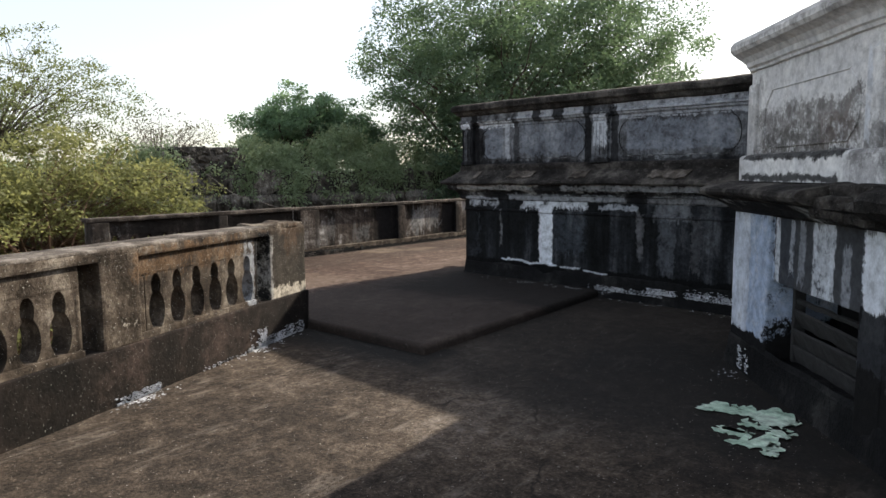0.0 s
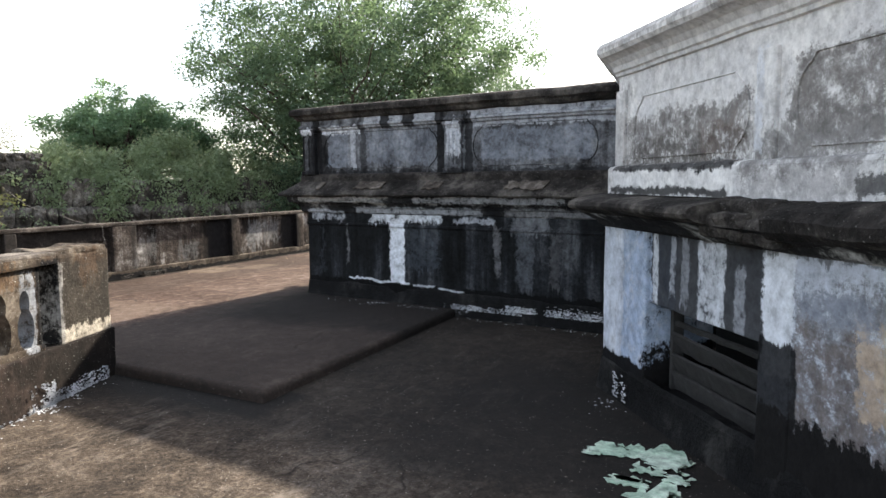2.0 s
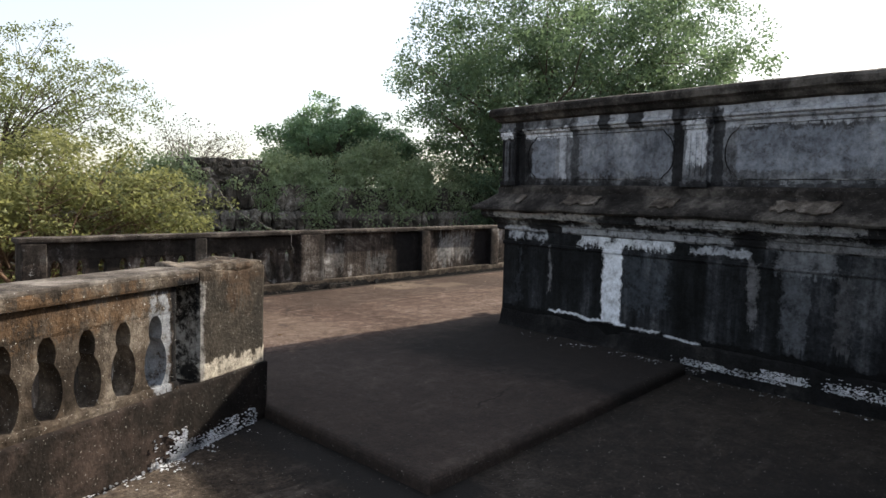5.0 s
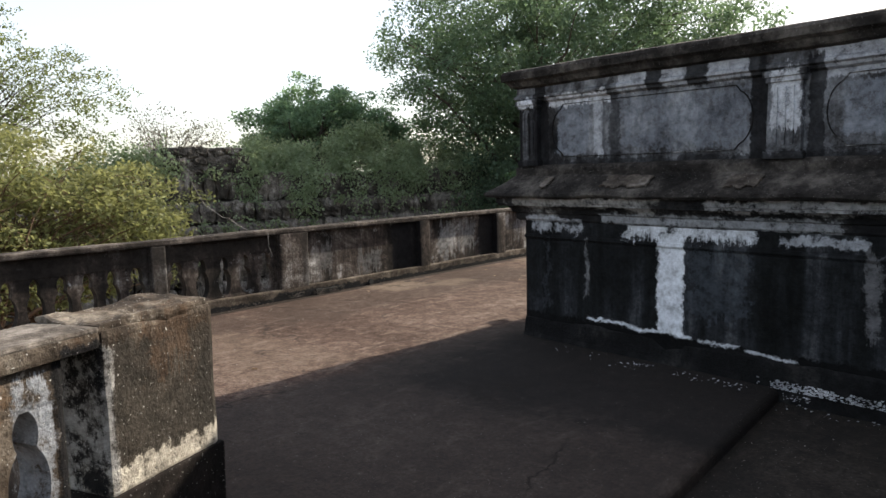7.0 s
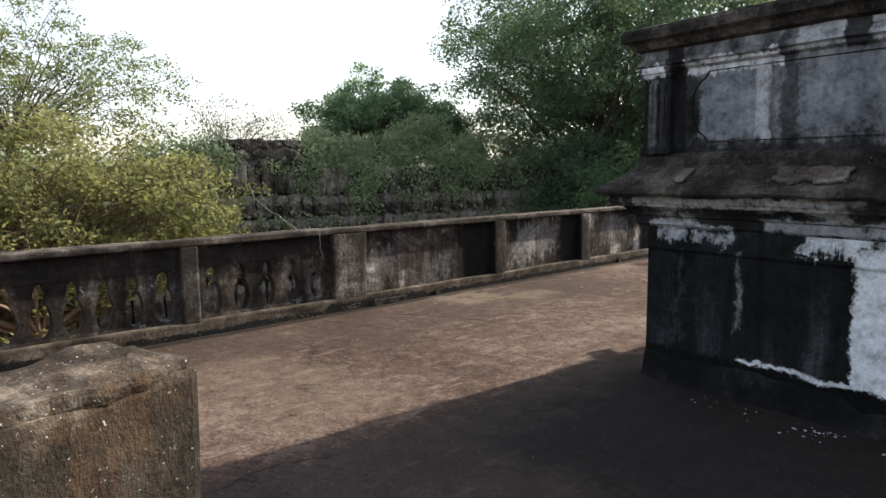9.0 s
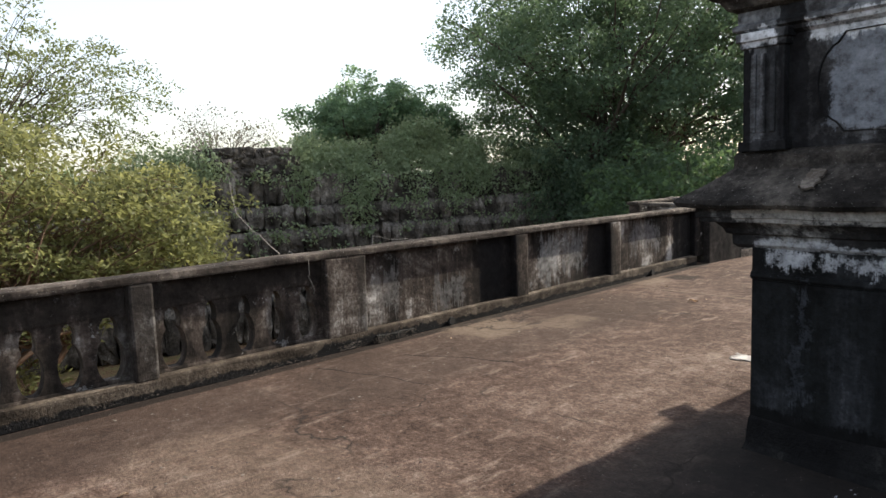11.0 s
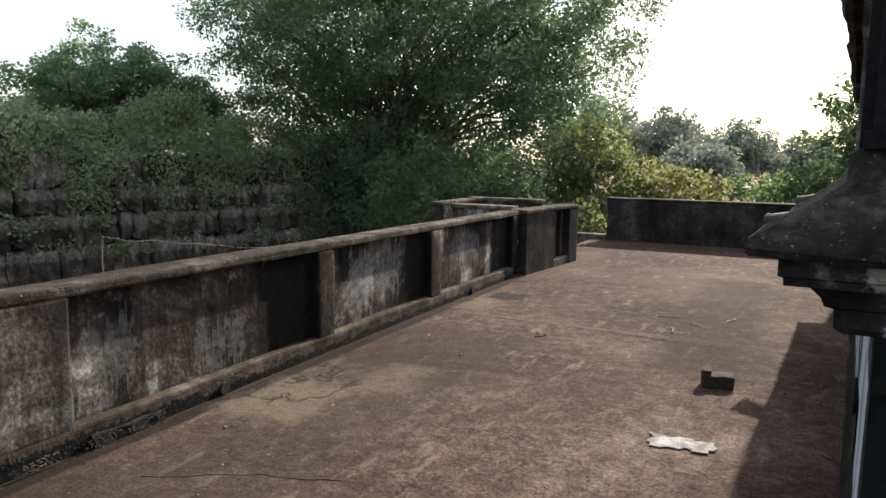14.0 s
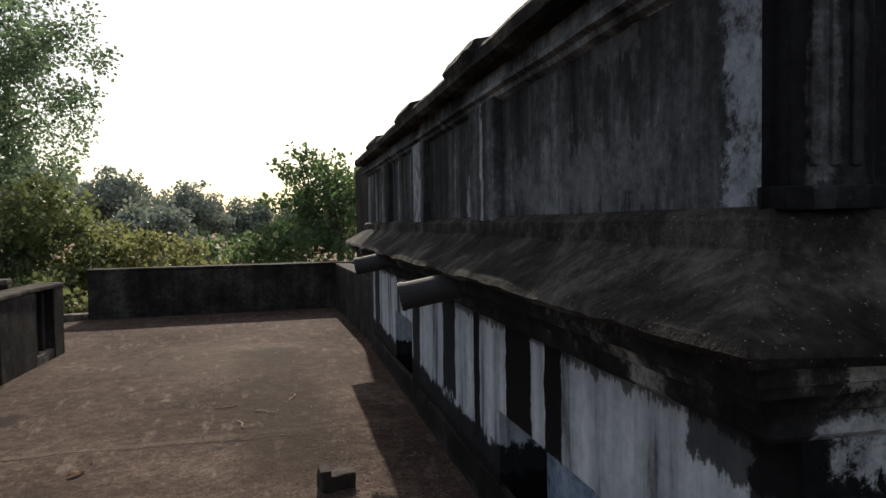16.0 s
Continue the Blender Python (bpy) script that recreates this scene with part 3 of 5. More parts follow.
def prism(bm, outline, y0, y1):
    """An outline in x, z given depth from y0 to y1."""
    a = [bm.verts.new((x, y0, z)) for x, z in outline]
    b = [bm.verts.new((x, y1, z)) for x, z in outline]
    bm.faces.new(a)
    bm.faces.new(b[::-1])
    for i in range(len(a)):
        j = (i + 1) % len(a)
        bm.faces.new((a[j], a[i], b[i], b[j]))
    bmesh.ops.recalc_face_normals(bm, faces=bm.faces[:])
    return bm


def torn(x0, x1, z0, z1, rng, jag=0.25, n=26):
    """A patch outline with ragged edges, large bites and small ones."""
    w, h = x1 - x0, z1 - z0
    s = min(w, h)
    o = Vector((rng.uniform(0, 50), rng.uniform(0, 50), rng.uniform(0, 50)))

    def off(x, z, k):
        q = Vector((x, z, k)) + o
        return (noise.noise(q * 2.2 / s) * 0.9 + noise.noise(q * 7 / s) * 0.5 + noise.noise(q * 19 / s) * 0.3) * jag * s

    left = [(x0 + off(x0, z0 + h * k / n, 1), z0 + h * k / n) for k in range(1, n)]
    right = [(x1 + off(x1, z1 - h * k / n, 2), z1 - h * k / n) for k in range(1, n)]
    top = [(x0 + w * k / n, z1 + off(x0 + w * k / n, z1, 3) * 0.7) for k in range(n + 1)]
    low = [(x1 - w * k / n, z0 + off(x1 - w * k / n, z0, 4) * 1.6) for k in range(n + 1)]
    return left + top + right + low


def flake(name, parent, outline, y, material, label="", thick=0.004):
    return part(name, prism(bmesh.new(), outline, y, y - thick), material, parent, label)


def frame_at(x, y, dx, dy, z=0.0):
    """x along the wall, y across it, z up."""
    X = Vector((dx, dy, 0)).normalized()
    Y = Vector((-X.y, X.x, 0))
    return Matrix(((X.x, Y.x, 0, x), (X.y, Y.y, 0, y), (0, 0, 1, z), (0, 0, 0, 1)))


def big_mesh(name, verts, faces, material, parent=None):
    """verts (n, 3) and faces (m, 3 or 4) as arrays."""
    me = bpy.data.meshes.new(name)
    k = faces.shape[1]
    me.vertices.add(len(verts))
    me.vertices.foreach_set("co", np.ascontiguousarray(verts, dtype=np.float32).ravel())
    me.loops.add(faces.size)
    me.loops.foreach_set("vertex_index", faces.astype(np.int32).ravel())
    me.polygons.add(len(faces))
    me.polygons.foreach_set("loop_start", np.arange(0, faces.size, k, dtype=np.int32))
    me.update(calc_edges=True)
    me.materials.append(material)
    ob = new(name, me)
    ob.parent = parent
    return ob


def leaves(name, centres, spread, count, size, material, rng, parent=None, droop=0.0, long=1.9, wide=0.33, level=0.0):
    """count small folded leaves round each centre; level turns their faces to the sky."""
    c = np.repeat(np.asarray(centres, float), count, axis=0)
    n = len(c)
    off = rng.normal(size=(n, 3))
    off /= np.linalg.norm(off, axis=1)[:, None] + 1e-6
    off *= (rng.random(n) ** 0.45)[:, None] * np.asarray(spread, float)
    pos = c + off
    out = off * 0.35 + rng.normal(size=(n, 3)) * 0.5 * np.mean(spread)
    out[:, 2] -= droop * np.mean(spread)
    out /= np.linalg.norm(out, axis=1)[:, None] + 1e-6
    out[:, 2] *= 1 - 0.6 * level
    out /= np.linalg.norm(out, axis=1)[:, None] + 1e-6
    face = rng.normal(size=(n, 3)) * (1 - 0.55 * level)
    face[:, 2] += 1.6 * level
    side = np.cross(out, face)
    side /= np.linalg.norm(side, axis=1)[:, None] + 1e-6
    up = np.cross(side, out)
    s = size * rng.uniform(0.6, 1.3, n)[:, None]
    v = np.stack([pos, pos + out * s * 0.5 * long / 1.9 + side * s * wide + up * s * 0.08, pos + out * s * long / 1.9, pos + out * s * 0.5 * long / 1.9 - side * s * wide + up * s * 0.08], axis=1).reshape(-1, 3)
    f = np.arange(n * 4).reshape(-1, 4)
    return big_mesh(name, v, f, material, parent)


def limbs(name, runs, material, parent, sides=6):
    """Tapered tubes along the runs of (points, radii)."""
    V, F, base = [], [], 0
    for pts, rad in runs:
        for i, (p, r) in enumerate(zip(pts, rad)):
            d = (pts[min(i + 1, len(pts) - 1)] - pts[max(i - 1, 0)]).normalized()
            a = d.orthogonal().normalized()
            b = d.cross(a)
            V += [p + (a * math.cos(k * math.tau / sides) + b * math.sin(k * math.tau / sides)) * r for k in range(sides)]
        for i in range(len(pts) - 1):
            for k in range(sides):
                j = (k + 1) % sides
                F.append((base + i * sides + k, base + i * sides + j, base + (i + 1) * sides + j, base + (i + 1) * sides + k))
        base += len(pts) * sides
    return big_mesh(name, np.array([tuple(v) for v in V]), np.array(F), material, parent)


def tree(name, base, fork, blobs, clumps, per, size, clump_r, leaf, label, category, seed, trunk_r=0.25, n_limbs=40, bark=None, stems=1, group="", inner=2.2, flat=0.75, wide=0.33, limb=1.0, level=0.0):
    """A tapered trunk, limbs to the clumps, and a crown of many leaves over the ellipsoids in blobs (centre, radii)."""
    rng = np.random.default_rng(seed)
    top = thing(name, pose(*base), label, category, group)
    vol = np.array([r[0] * r[1] * r[2] for _, r in blobs])
    pick = rng.choice(len(blobs), clumps, p=vol / vol.sum())
    d = rng.normal(size=(clumps, 3))
    d /= np.linalg.norm(d, axis=1)[:, None]
    rad = rng.random(clumps) ** (1 / inner) * (1 + 0.1 * rng.normal(size=clumps)).clip(0.7, 1.05)
    C = np.array([blobs[i][0] for i in pick]) + d * rad[:, None] * np.array([blobs[i][1] for i in pick])
    C -= np.array(base)
    fk = Vector(fork) - Vector(base)
    runs = []
    for s in range(stems):
        b0 = Vector((rng.normal() * 0.5 * (stems > 1), rng.normal() * 0.5 * (stems > 1), 0))
        f0 = fk + Vector((rng.normal(), rng.normal(), rng.normal() * 0.4)) * (0.9 if stems > 1 else 0.0)
        pts = [b0.lerp(f0, k / 5) + Vector((rng.normal(), rng.normal(), 0)) * 0.06 * (0 < k < 5) for k in range(6)]
        runs.append((pts, [trunk_r * (1.25 - 0.55 * k / 5) for k in range(6)]))
    starts = [r[0][-1] for r in runs]
    for i in rng.choice(clumps, min(n_limbs, clumps), replace=False):
        e = Vector(C[i])
        s0 = starts[int(rng.integers(len(starts)))]
        mid = s0.lerp(e, 0.45) + Vector((0, 0, (e - s0).length * 0.12)) + Vector(rng.normal(size=3)) * (e - s0).length * 0.06
        pts = []
        for k in range(8):
            t = k / 7
            pts.append(s0 * (1 - t) ** 2 + mid * 2 * t * (1 - t) + e * t * t + Vector(rng.normal(size=3)) * 0.012 * (e - s0).length * (0 < k < 7))
        r0 = limb * trunk_r * rng.uniform(0.22, 0.5)
        runs.append((pts, [max(0.008, r0 * (1 - 0.93 * k / 7)) for k in range(8)]))
        for _ in range(3):
            q = pts[int(rng.integers(4, 7))]
            g = Vector(C[np.argmin(np.linalg.norm(C - np.array(q) - rng.normal(size=3) * 0.9, axis=1))])
            runs.append(([q.lerp(g, k / 3) + Vector(rng.normal(size=3)) * 0.05 * (0 < k < 3) for k in range(4)], [max(0.006, r0 * 0.2 * (1 - 0.25 * k)) for k in range(4)]))
    limbs("trunk", runs, bark or M_bark, top)
    leaves("crown", C, (clump_r, clump_r, clump_r * flat), per, size, leaf, rng, top, wide=wide, level=level)
    return top


# ---- ground, terraces ----
def slab(name, outline, z0, z1, material, label, category, cut=0.35, bump=0.012):
    bm = bmesh.new()
    a = [bm.verts.new((x, y, z1)) for x, y in outline]
    bm.faces.new(a)
    r = bmesh.ops.extrude_face_region(bm, geom=bm.faces[:])
    for v in r["geom"]:
        if isinstance(v, bmesh.types.BMVert):
            v.co.z = z0
    bmesh.ops.recalc_face_normals(bm, faces=bm.faces[:])
    rim = [e for e in bm.edges if all(abs(v.co.z - z1) < 1e-4 for v in e.verts)]
    bmesh.ops.bevel(bm, geom=rim, offset=0.045, segments=4, affect="EDGES", profile=0.5)
    ob = part(name, bm, material)
    return tagged(ob, label, category, kind="structure")


bm = bmesh.new()
bmesh.ops.create_grid(bm, x_segments=60, y_segments=60, size=1500)
for v in bm.verts:
    v.co.z = -3.6
tagged(part("ground", bm, M_earth), "bare brown earth and dry grass around the building", "ground", kind="structure")

DI = Vector((0.341, -0.940))       # the inner parapet's line
PI = Vector((4.128, -5.658))
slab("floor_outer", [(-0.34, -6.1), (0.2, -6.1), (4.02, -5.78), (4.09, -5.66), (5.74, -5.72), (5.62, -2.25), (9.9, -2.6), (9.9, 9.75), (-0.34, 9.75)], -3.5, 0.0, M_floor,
     "brown stained cement terrace floor with fine cracks, block shade painted in", "floor")
E0 = PI + DI * 9 + Vector((-0.3, -0.1))
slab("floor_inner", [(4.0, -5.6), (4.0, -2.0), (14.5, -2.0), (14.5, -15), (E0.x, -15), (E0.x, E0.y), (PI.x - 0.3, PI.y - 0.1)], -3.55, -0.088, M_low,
     "dark tarred cement floor of the lower terrace, shade painted in", "floor")


# ---- the long outer parapet ----
def hole(t):
    """Half-width of the gap between two balusters: a large round below, a smaller one above, a cusp between."""
    low = 0.078 * math.sqrt(max(0.0, 1 - ((t - 0.34) / 0.35) ** 2))
    high = 0.047 * math.sqrt(max(0.0, 1 - ((t - 0.79) / 0.2) ** 2))
    return max(0.012, low, high)


def baluster_mesh(name, pitch, z0, z1, depth, material):
    bm = bmesh.new()
    n = 30
    left = [(-pitch / 2 + hole(k / n), z0 + (z1 - z0) * k / n) for k in range(n + 1)]
    right = [(pitch / 2 - hole(k / n), z0 + (z1 - z0) * k / n) for k in range(n, -1, -1)]
    prism(bm, left + right, 0, depth)
    me = bpy.data.meshes.new(name)
    bm.normal_update()
    bm.to_mesh(me)
    bm.free()
    me.materials.append(material)
    return me


def rail(x0, x1, y0, y1, z0, z1, amount=0.006, bevel=0.02):
    bm = boxes((x0, x1, y0, y1, z0, z1), bevel=bevel)
    return roughen(bm, amount, 3.0, 0.3)


# its frame: x runs along the wall to the far end, y goes outwards from the terrace
outer = thing("parapet_outer", frame_at(0, 0, 0, 1), "weathered cement parapet with balusters and panels, stained and shadow-painted black", "parapet", kind="structure")
TH = 0.23
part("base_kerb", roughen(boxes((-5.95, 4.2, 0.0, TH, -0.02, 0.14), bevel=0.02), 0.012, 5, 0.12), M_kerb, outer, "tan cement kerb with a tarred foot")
part("coping", roughen(boxes((-5.98, 4.35, 0.0, TH + 0.005, 0.812, 0.868), bevel=0.016), 0.011, 6, 0.1), M_cope, outer, "rough brown coping")
for a, b in ((-5.95, -5.7), (-4.03, -3.86), (-2.45, -2.02), (0.0, 0.21), (1.85, 2.1), (4.14, 4.42)):
    part("pier", rail(a, b, 0.003, TH, 0.12, 0.815), M_para, outer)
for a, b in ((-2.04, 0.02), (0.19, 1.87), (2.08, 4.16)):
    part("panel", rail(a, b, 0.08, TH - 0.04, 0.12, 0.815), M_para, outer)
for a, b, n in ((-5.72, -4.02, 7), (-3.87, -2.44, 5)):
    part("top_rail", rail(a, b, 0.075, TH - 0.04, 0.6, 0.815), M_para, outer)
    part("foot_rail", rail(a, b, 0.075, TH - 0.04, 0.12, 0.17), M_para, outer)
    pitch = (b - a - 0.06) / n
    me = baluster_mesh("baluster", pitch, 0.165, 0.605, 0.095, M_para)
    for k in range(1, n):
        share("baluster", me, outer, pose(a + 0.03 + pitch * k, 0.082, 0))
    half = baluster_mesh("half_baluster", pitch, 0.165, 0.605, 0.095, M_para)
    for v in half.vertices:
        v.co.x = max(v.co.x, 0.0)
    share("half_baluster", half, outer, pose(a + 0.0, 0.082, 0))
    half = baluster_mesh("half_baluster", pitch, 0.165, 0.605, 0.095, M_para)
    for v in half.vertices:
        v.co.x = min(v.co.x, 0.0)
    share("half_baluster", half, outer, pose(b - 0.0, 0.082, 0))
# a gap broken in the kerb, and the drain holes
part("broken_kerb", roughen(boxes((-1.95, -1.5, -0.02, 0.1, -0.02, 0.07)), 0.012, 9, 0.06), M_tar, outer, "broken tarred piece of kerb")
for u in (-1.01, -5.0, 2.86):
    bm = bmesh.new()
    bmesh.ops.create_cone(bm, cap_ends=True, segments=12, radius1=0.04, radius2=0.04, depth=0.03, matrix=pose(u, -0.006, 0.045, 90))
    part("drain_hole", bm, M_void, outer)

# past the last pier the wall steps forward and ends with a niche
tail = thing("parapet_end", frame_at(0.085, 4.42, 0.115, 1.0), "dark plastered parapet end with a narrow niche", "parapet", kind="structure")
part("wall_block", rail(0.0, 0.92, 0.0, 0.28, -0.02, 0.83), M_farwall, tail)
part("niche_back", rail(0.9, 1.45, 0.14, 0.26, 0.1, 0.83), M_void, tail, "niche back, its shade painted near-black")
part("niche_sill", rail(0.9, 1.45, 0.0, 0.28, -0.02, 0.12), M_coping, tail)
for u in (1.02, 1.24):
    part("baluster", rail(u, u + 0.08, 0.05, 0.16, 0.1, 0.8, 0.004), M_farwall, tail)
part("end_pier", rail(1.43, 1.76, -0.01, 0.28, -0.02, 0.83), M_farwall, tail)
part("coping", rail(-0.02, 1.8, -0.012, 0.29, 0.82, 0.875), M_cope, tail)
bay = thing("parapet_bay", frame_at(-0.3, 5.0, 0, 1), "small walled bay behind the parapet with grey coping", "parapet", kind="structure")
for nm, r in (("wall", (0.0, 0.18, 0.02, 1.0, -3.6, 0.82)), ("wall", (1.25, 1.43, 0.02, 1.3, -3.6, 0.86)), ("wall", (0.0, 1.43, 1.15, 1.35, -3.6, 0.84))):
    part(nm, rail(*r), M_para, bay)
    part("coping", rail(r[0] - 0.03, r[1] + 0.03, r[2], r[3] + 0.03, r[5], r[5] + 0.06), M_coping, bay)

# the return that closes the terrace behind the inner pier
ret = thing("parapet_return", frame_at(0.0, -5.95, 4.0, 0.12), "plain weathered parapet joining the two balustrades", "parapet", kind="structure")
part("wall", rail(-0.02, 4.0, -0.22, 0.0, -3.6, 0.2), M_para, ret)
part("coping", rail(-0.02, 4.0, -0.25, 0.02, 0.2, 0.25), M_coping, ret)

# ---- the inner balustrade ----
inner = thing("parapet_inner", frame_at(PI.x, PI.y, DI.x, DI.y), "lichen-stained cement balustrade on a tarred base", "balustrade", kind="structure")
part("base", roughen(boxes((-0.02, 8.6, -0.34, 0.012, -0.1, 0.3)), 0.01, 3, 0.3), M_inner_base, inner, "tarred brown base")
part("end_pier", rail(0.0, 0.6, -0.36, 0.0, 0.28, 0.955, 0.008, 0.03), M_inner, inner)
part("pier_cap", roughen(boxes((0.004, 0.6, -0.355, -0.003, 0.93, 0.985), bevel=0.02), 0.022, 7, 0.06), M_inner, inner)
for a, b in ((2.16, 2.5), (4.05, 4.4), (5.95, 6.3), (7.85, 8.2)):
    part("pier", rail(a, b, -0.34, 0.0, 0.29, 0.93, 0.008), M_inner, inner)
part("coping", rail(0.6, 8.6, -0.36, 0.0, 0.885, 0.955, 0.01), M_inner, inner)
part("coping_top", rail(0.6, 8.6, -0.355, -0.004, 0.945, 0.972, 0.01, 0.012), M_coping, inner)
for a in (0.74, 2.62, 4.52, 6.42):
    b = a + 1.43
    part("top_rail", rail(a, b, -0.3, -0.035, 0.735, 0.9, 0.006), M_inner, inner)
    part("foot_rail", rail(a, b, -0.3, -0.02, 0.28, 0.345, 0.006), M_inner, inner)
    pitch = 0.215
    part("end_block", rail(a, a + 0.052, -0.2, -0.04, 0.33, 0.75, 0.003), M_inner, inner)
    part("end_block", rail(b - 0.092, b, -0.2, -0.04, 0.33, 0.75, 0.003), M_inner, inner)
    me = baluster_mesh("baluster", pitch, 0.335, 0.745, -0.16, M_inner)
    for k in range(0, 7):
        lo, hi = (0, 1) if k == 0 else (-1, 0) if k == 6 else (-1, 1)
        use = me
        if k in (0, 6):
            use = me.copy()
            for v in use.vertices:
                v.co.x = max(lo, min(hi, v.co.x))
        share("baluster", use, inner, pose(a + 0.05 + pitch * k, -0.04, 0))

# ---- the roof block: lower wall, sloping ledge, upper wall with cornice ----
K = Vector((3.29, -2.09))
DS, DW = Vector((0.9947, -0.1036)), Vector((0.08, 0.9968))
NORTH, EAST = K + DW * 7.2, K + DS * 6.3
ROUND = [NORTH + DS * 5, NORTH, K, EAST]
SET_IN = DS * 0.075                # the lower wall stands back under the ledge on its west side
LOW = [NORTH + DS * 5, NORTH + SET_IN, K + SET_IN, EAST]
block = thing("roof_block", pose(0, 0, 0), "long rooftop block with stained plaster walls, ledge and moulded cornice", "building", kind="structure")
part("tar_skirt", sweep([(-0.01, 0.2), (0.006, 0.17), (0.012, 0.1), (0.018, 0.04), (0.03, 0.0), (0.04, -0.12)], LOW, 0.1, 0.016), M_tar, block, "black tar skirt with a ragged upper edge")
part("lower_wall_south", sweep([(0.0, -0.2), (0.0, 0.9), (0.012, 0.905), (0.022, 0.92), (0.012, 0.94), (0.0, 0.945), (0.0, 1.1)], [K + SET_IN, EAST], 0.2, 0.004), M_south, block, "soot-black plaster wall")
WEST_LOW = new("lower_wall_west")
WEST_LOW.parent = block
WEST_LOW.matrix_basis = frame_at(K.x + SET_IN.x, K.y + SET_IN.y, -DW.x, -DW.y)
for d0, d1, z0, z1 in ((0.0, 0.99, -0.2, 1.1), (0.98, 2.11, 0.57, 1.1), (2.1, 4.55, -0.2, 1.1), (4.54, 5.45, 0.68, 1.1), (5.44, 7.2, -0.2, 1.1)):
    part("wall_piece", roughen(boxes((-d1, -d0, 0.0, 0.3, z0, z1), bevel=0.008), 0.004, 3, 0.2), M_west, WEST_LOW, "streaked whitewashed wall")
for d0, d1, z1 in ((0.97, 2.13, 0.6), (4.52, 5.47, 0.7)):
    part("niche_back", roughen(boxes((-d1, -d0, 0.26, 0.34, -0.2, z1), bevel=0.005), 0.004, 3, 0.2), M_blue, WEST_LOW, "pale blue recess back")
    part("niche_foot", roughen(boxes((-d1, -d0, 0.12, 0.34, -0.2, 0.05), bevel=0.02), 0.012, 5, 0.12), M_tar, WEST_LOW)
part("bed_mould", sweep([(-0.09, 1.06), (0.0, 1.061), (0.02, 1.08), (0.022, 1.13), (0.045, 1.14), (0.055, 1.165), (0.085, 1.2), (0.1, 1.21)], ROUND, 0.12, 0.006), M_fascia, block)
part("fascia", sweep([(0.09, 1.2), (0.14, 1.205), (0.143, 1.225), (0.155, 1.23), (0.155, 1.28)], ROUND, 0.12, 0.007), M_fascia, block)
part("ledge", sweep([(0.145, 1.275), (0.225, 1.282), (0.24, 1.3), (0.228, 1.322), (0.18, 1.352), (0.13, 1.385), (0.07, 1.428), (0.02, 1.47), (-0.05, 1.5)], ROUND, 0.06, 0.016), M_ledge, block, "sloping mossy ledge")
part("plinth", sweep([(0.02, 1.46), (0.02, 1.53), (0.0, 1.55), (-0.03, 1.56)], ROUND, 0.25, 0.005), M_ledge, block)
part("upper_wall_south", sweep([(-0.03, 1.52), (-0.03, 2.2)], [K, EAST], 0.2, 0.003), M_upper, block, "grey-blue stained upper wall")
part("upper_wall_west", sweep([(-0.03, 1.52), (-0.03, 2.2)], [NORTH + DS * 5, NORTH, K], 0.2, 0.003), M_west_up, block)
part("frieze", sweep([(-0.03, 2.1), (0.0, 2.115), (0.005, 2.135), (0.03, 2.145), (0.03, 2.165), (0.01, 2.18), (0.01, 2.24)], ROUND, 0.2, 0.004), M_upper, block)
bm = sweep([(0.01, 2.235), (0.05, 2.25), (0.075, 2.29), (0.11, 2.31), (0.115, 2.36), (0.1, 2.385), (0.0, 2.41), (-0.35, 2.42), (-0.36, 1.6)], ROUND, 0.12, 0.009)
for v in bm.verts:                 # the cornice sags along the west side
    d = max(0.0, min(1.0, (v.co.xy - K).dot(DW) / 0.9))
    if v.co.z > 2.26:
        v.co.z -= 0.055 * d * d * (3 - 2 * d)
part("cornice", bm, M_ledge, block, "dark moulded cornice")

FS = frame_at(K.x, K.y, DS.x, DS.y)
FW = frame_at(K.x, K.y, -DW.x, -DW.y)
rng = random.Random(4)


def in_frame(f, parent_name, label):
    ob = new(parent_name)
    ob.parent = block
    ob.matrix_basis = f
    return tagged(ob, label)


south = in_frame(FS, "south_face", "")
west = in_frame(FW, "west_face", "")


def pilaster(parent, u, w, mat, fluted=True):
    bm = boxes((u, u + w, -0.02, 0.06, 1.55, 2.06), (u - 0.02, u + w + 0.02, -0.035, 0.06, 1.55, 1.6), (u - 0.015, u + w + 0.015, -0.035, 0.06, 2.05, 2.085), (u - 0.03, u + w + 0.03, -0.05, 0.06, 2.083, 2.125), bevel=0.006)
    for k in range(3 if fluted else 0):
        box(bm, u + w * (0.2 + 0.24 * k), u + w * (0.2 + 0.24 * k) + 0.025, -0.032, 0.0, 1.64, 2.02, bevel=0.005)
    part("pilaster", roughen(bm, 0.003, 6, 0.3), mat, parent)


def stadium(u0, u1, z0, z1, r):
    """A long panel with rounded ends set in from square corners."""
    c = (z0 + z1) / 2
    pts = [(u0 + 0.12, z1), (u1 - 0.12, z1)]
    pts += [(u1 - 0.12 + 0.12 * math.cos(a), c + (z1 - z0) * 0.42 * math.sin(a)) for a in np.linspace(1.3, -1.3, 13)]
    pts += [(u1 - 0.12, z0), (u0 + 0.12, z0)]
    pts += [(u0 + 0.12 - 0.12 * math.cos(a), c - (z1 - z0) * 0.42 * math.sin(a)) for a in np.linspace(1.3, -1.3, 13)]
    return pts


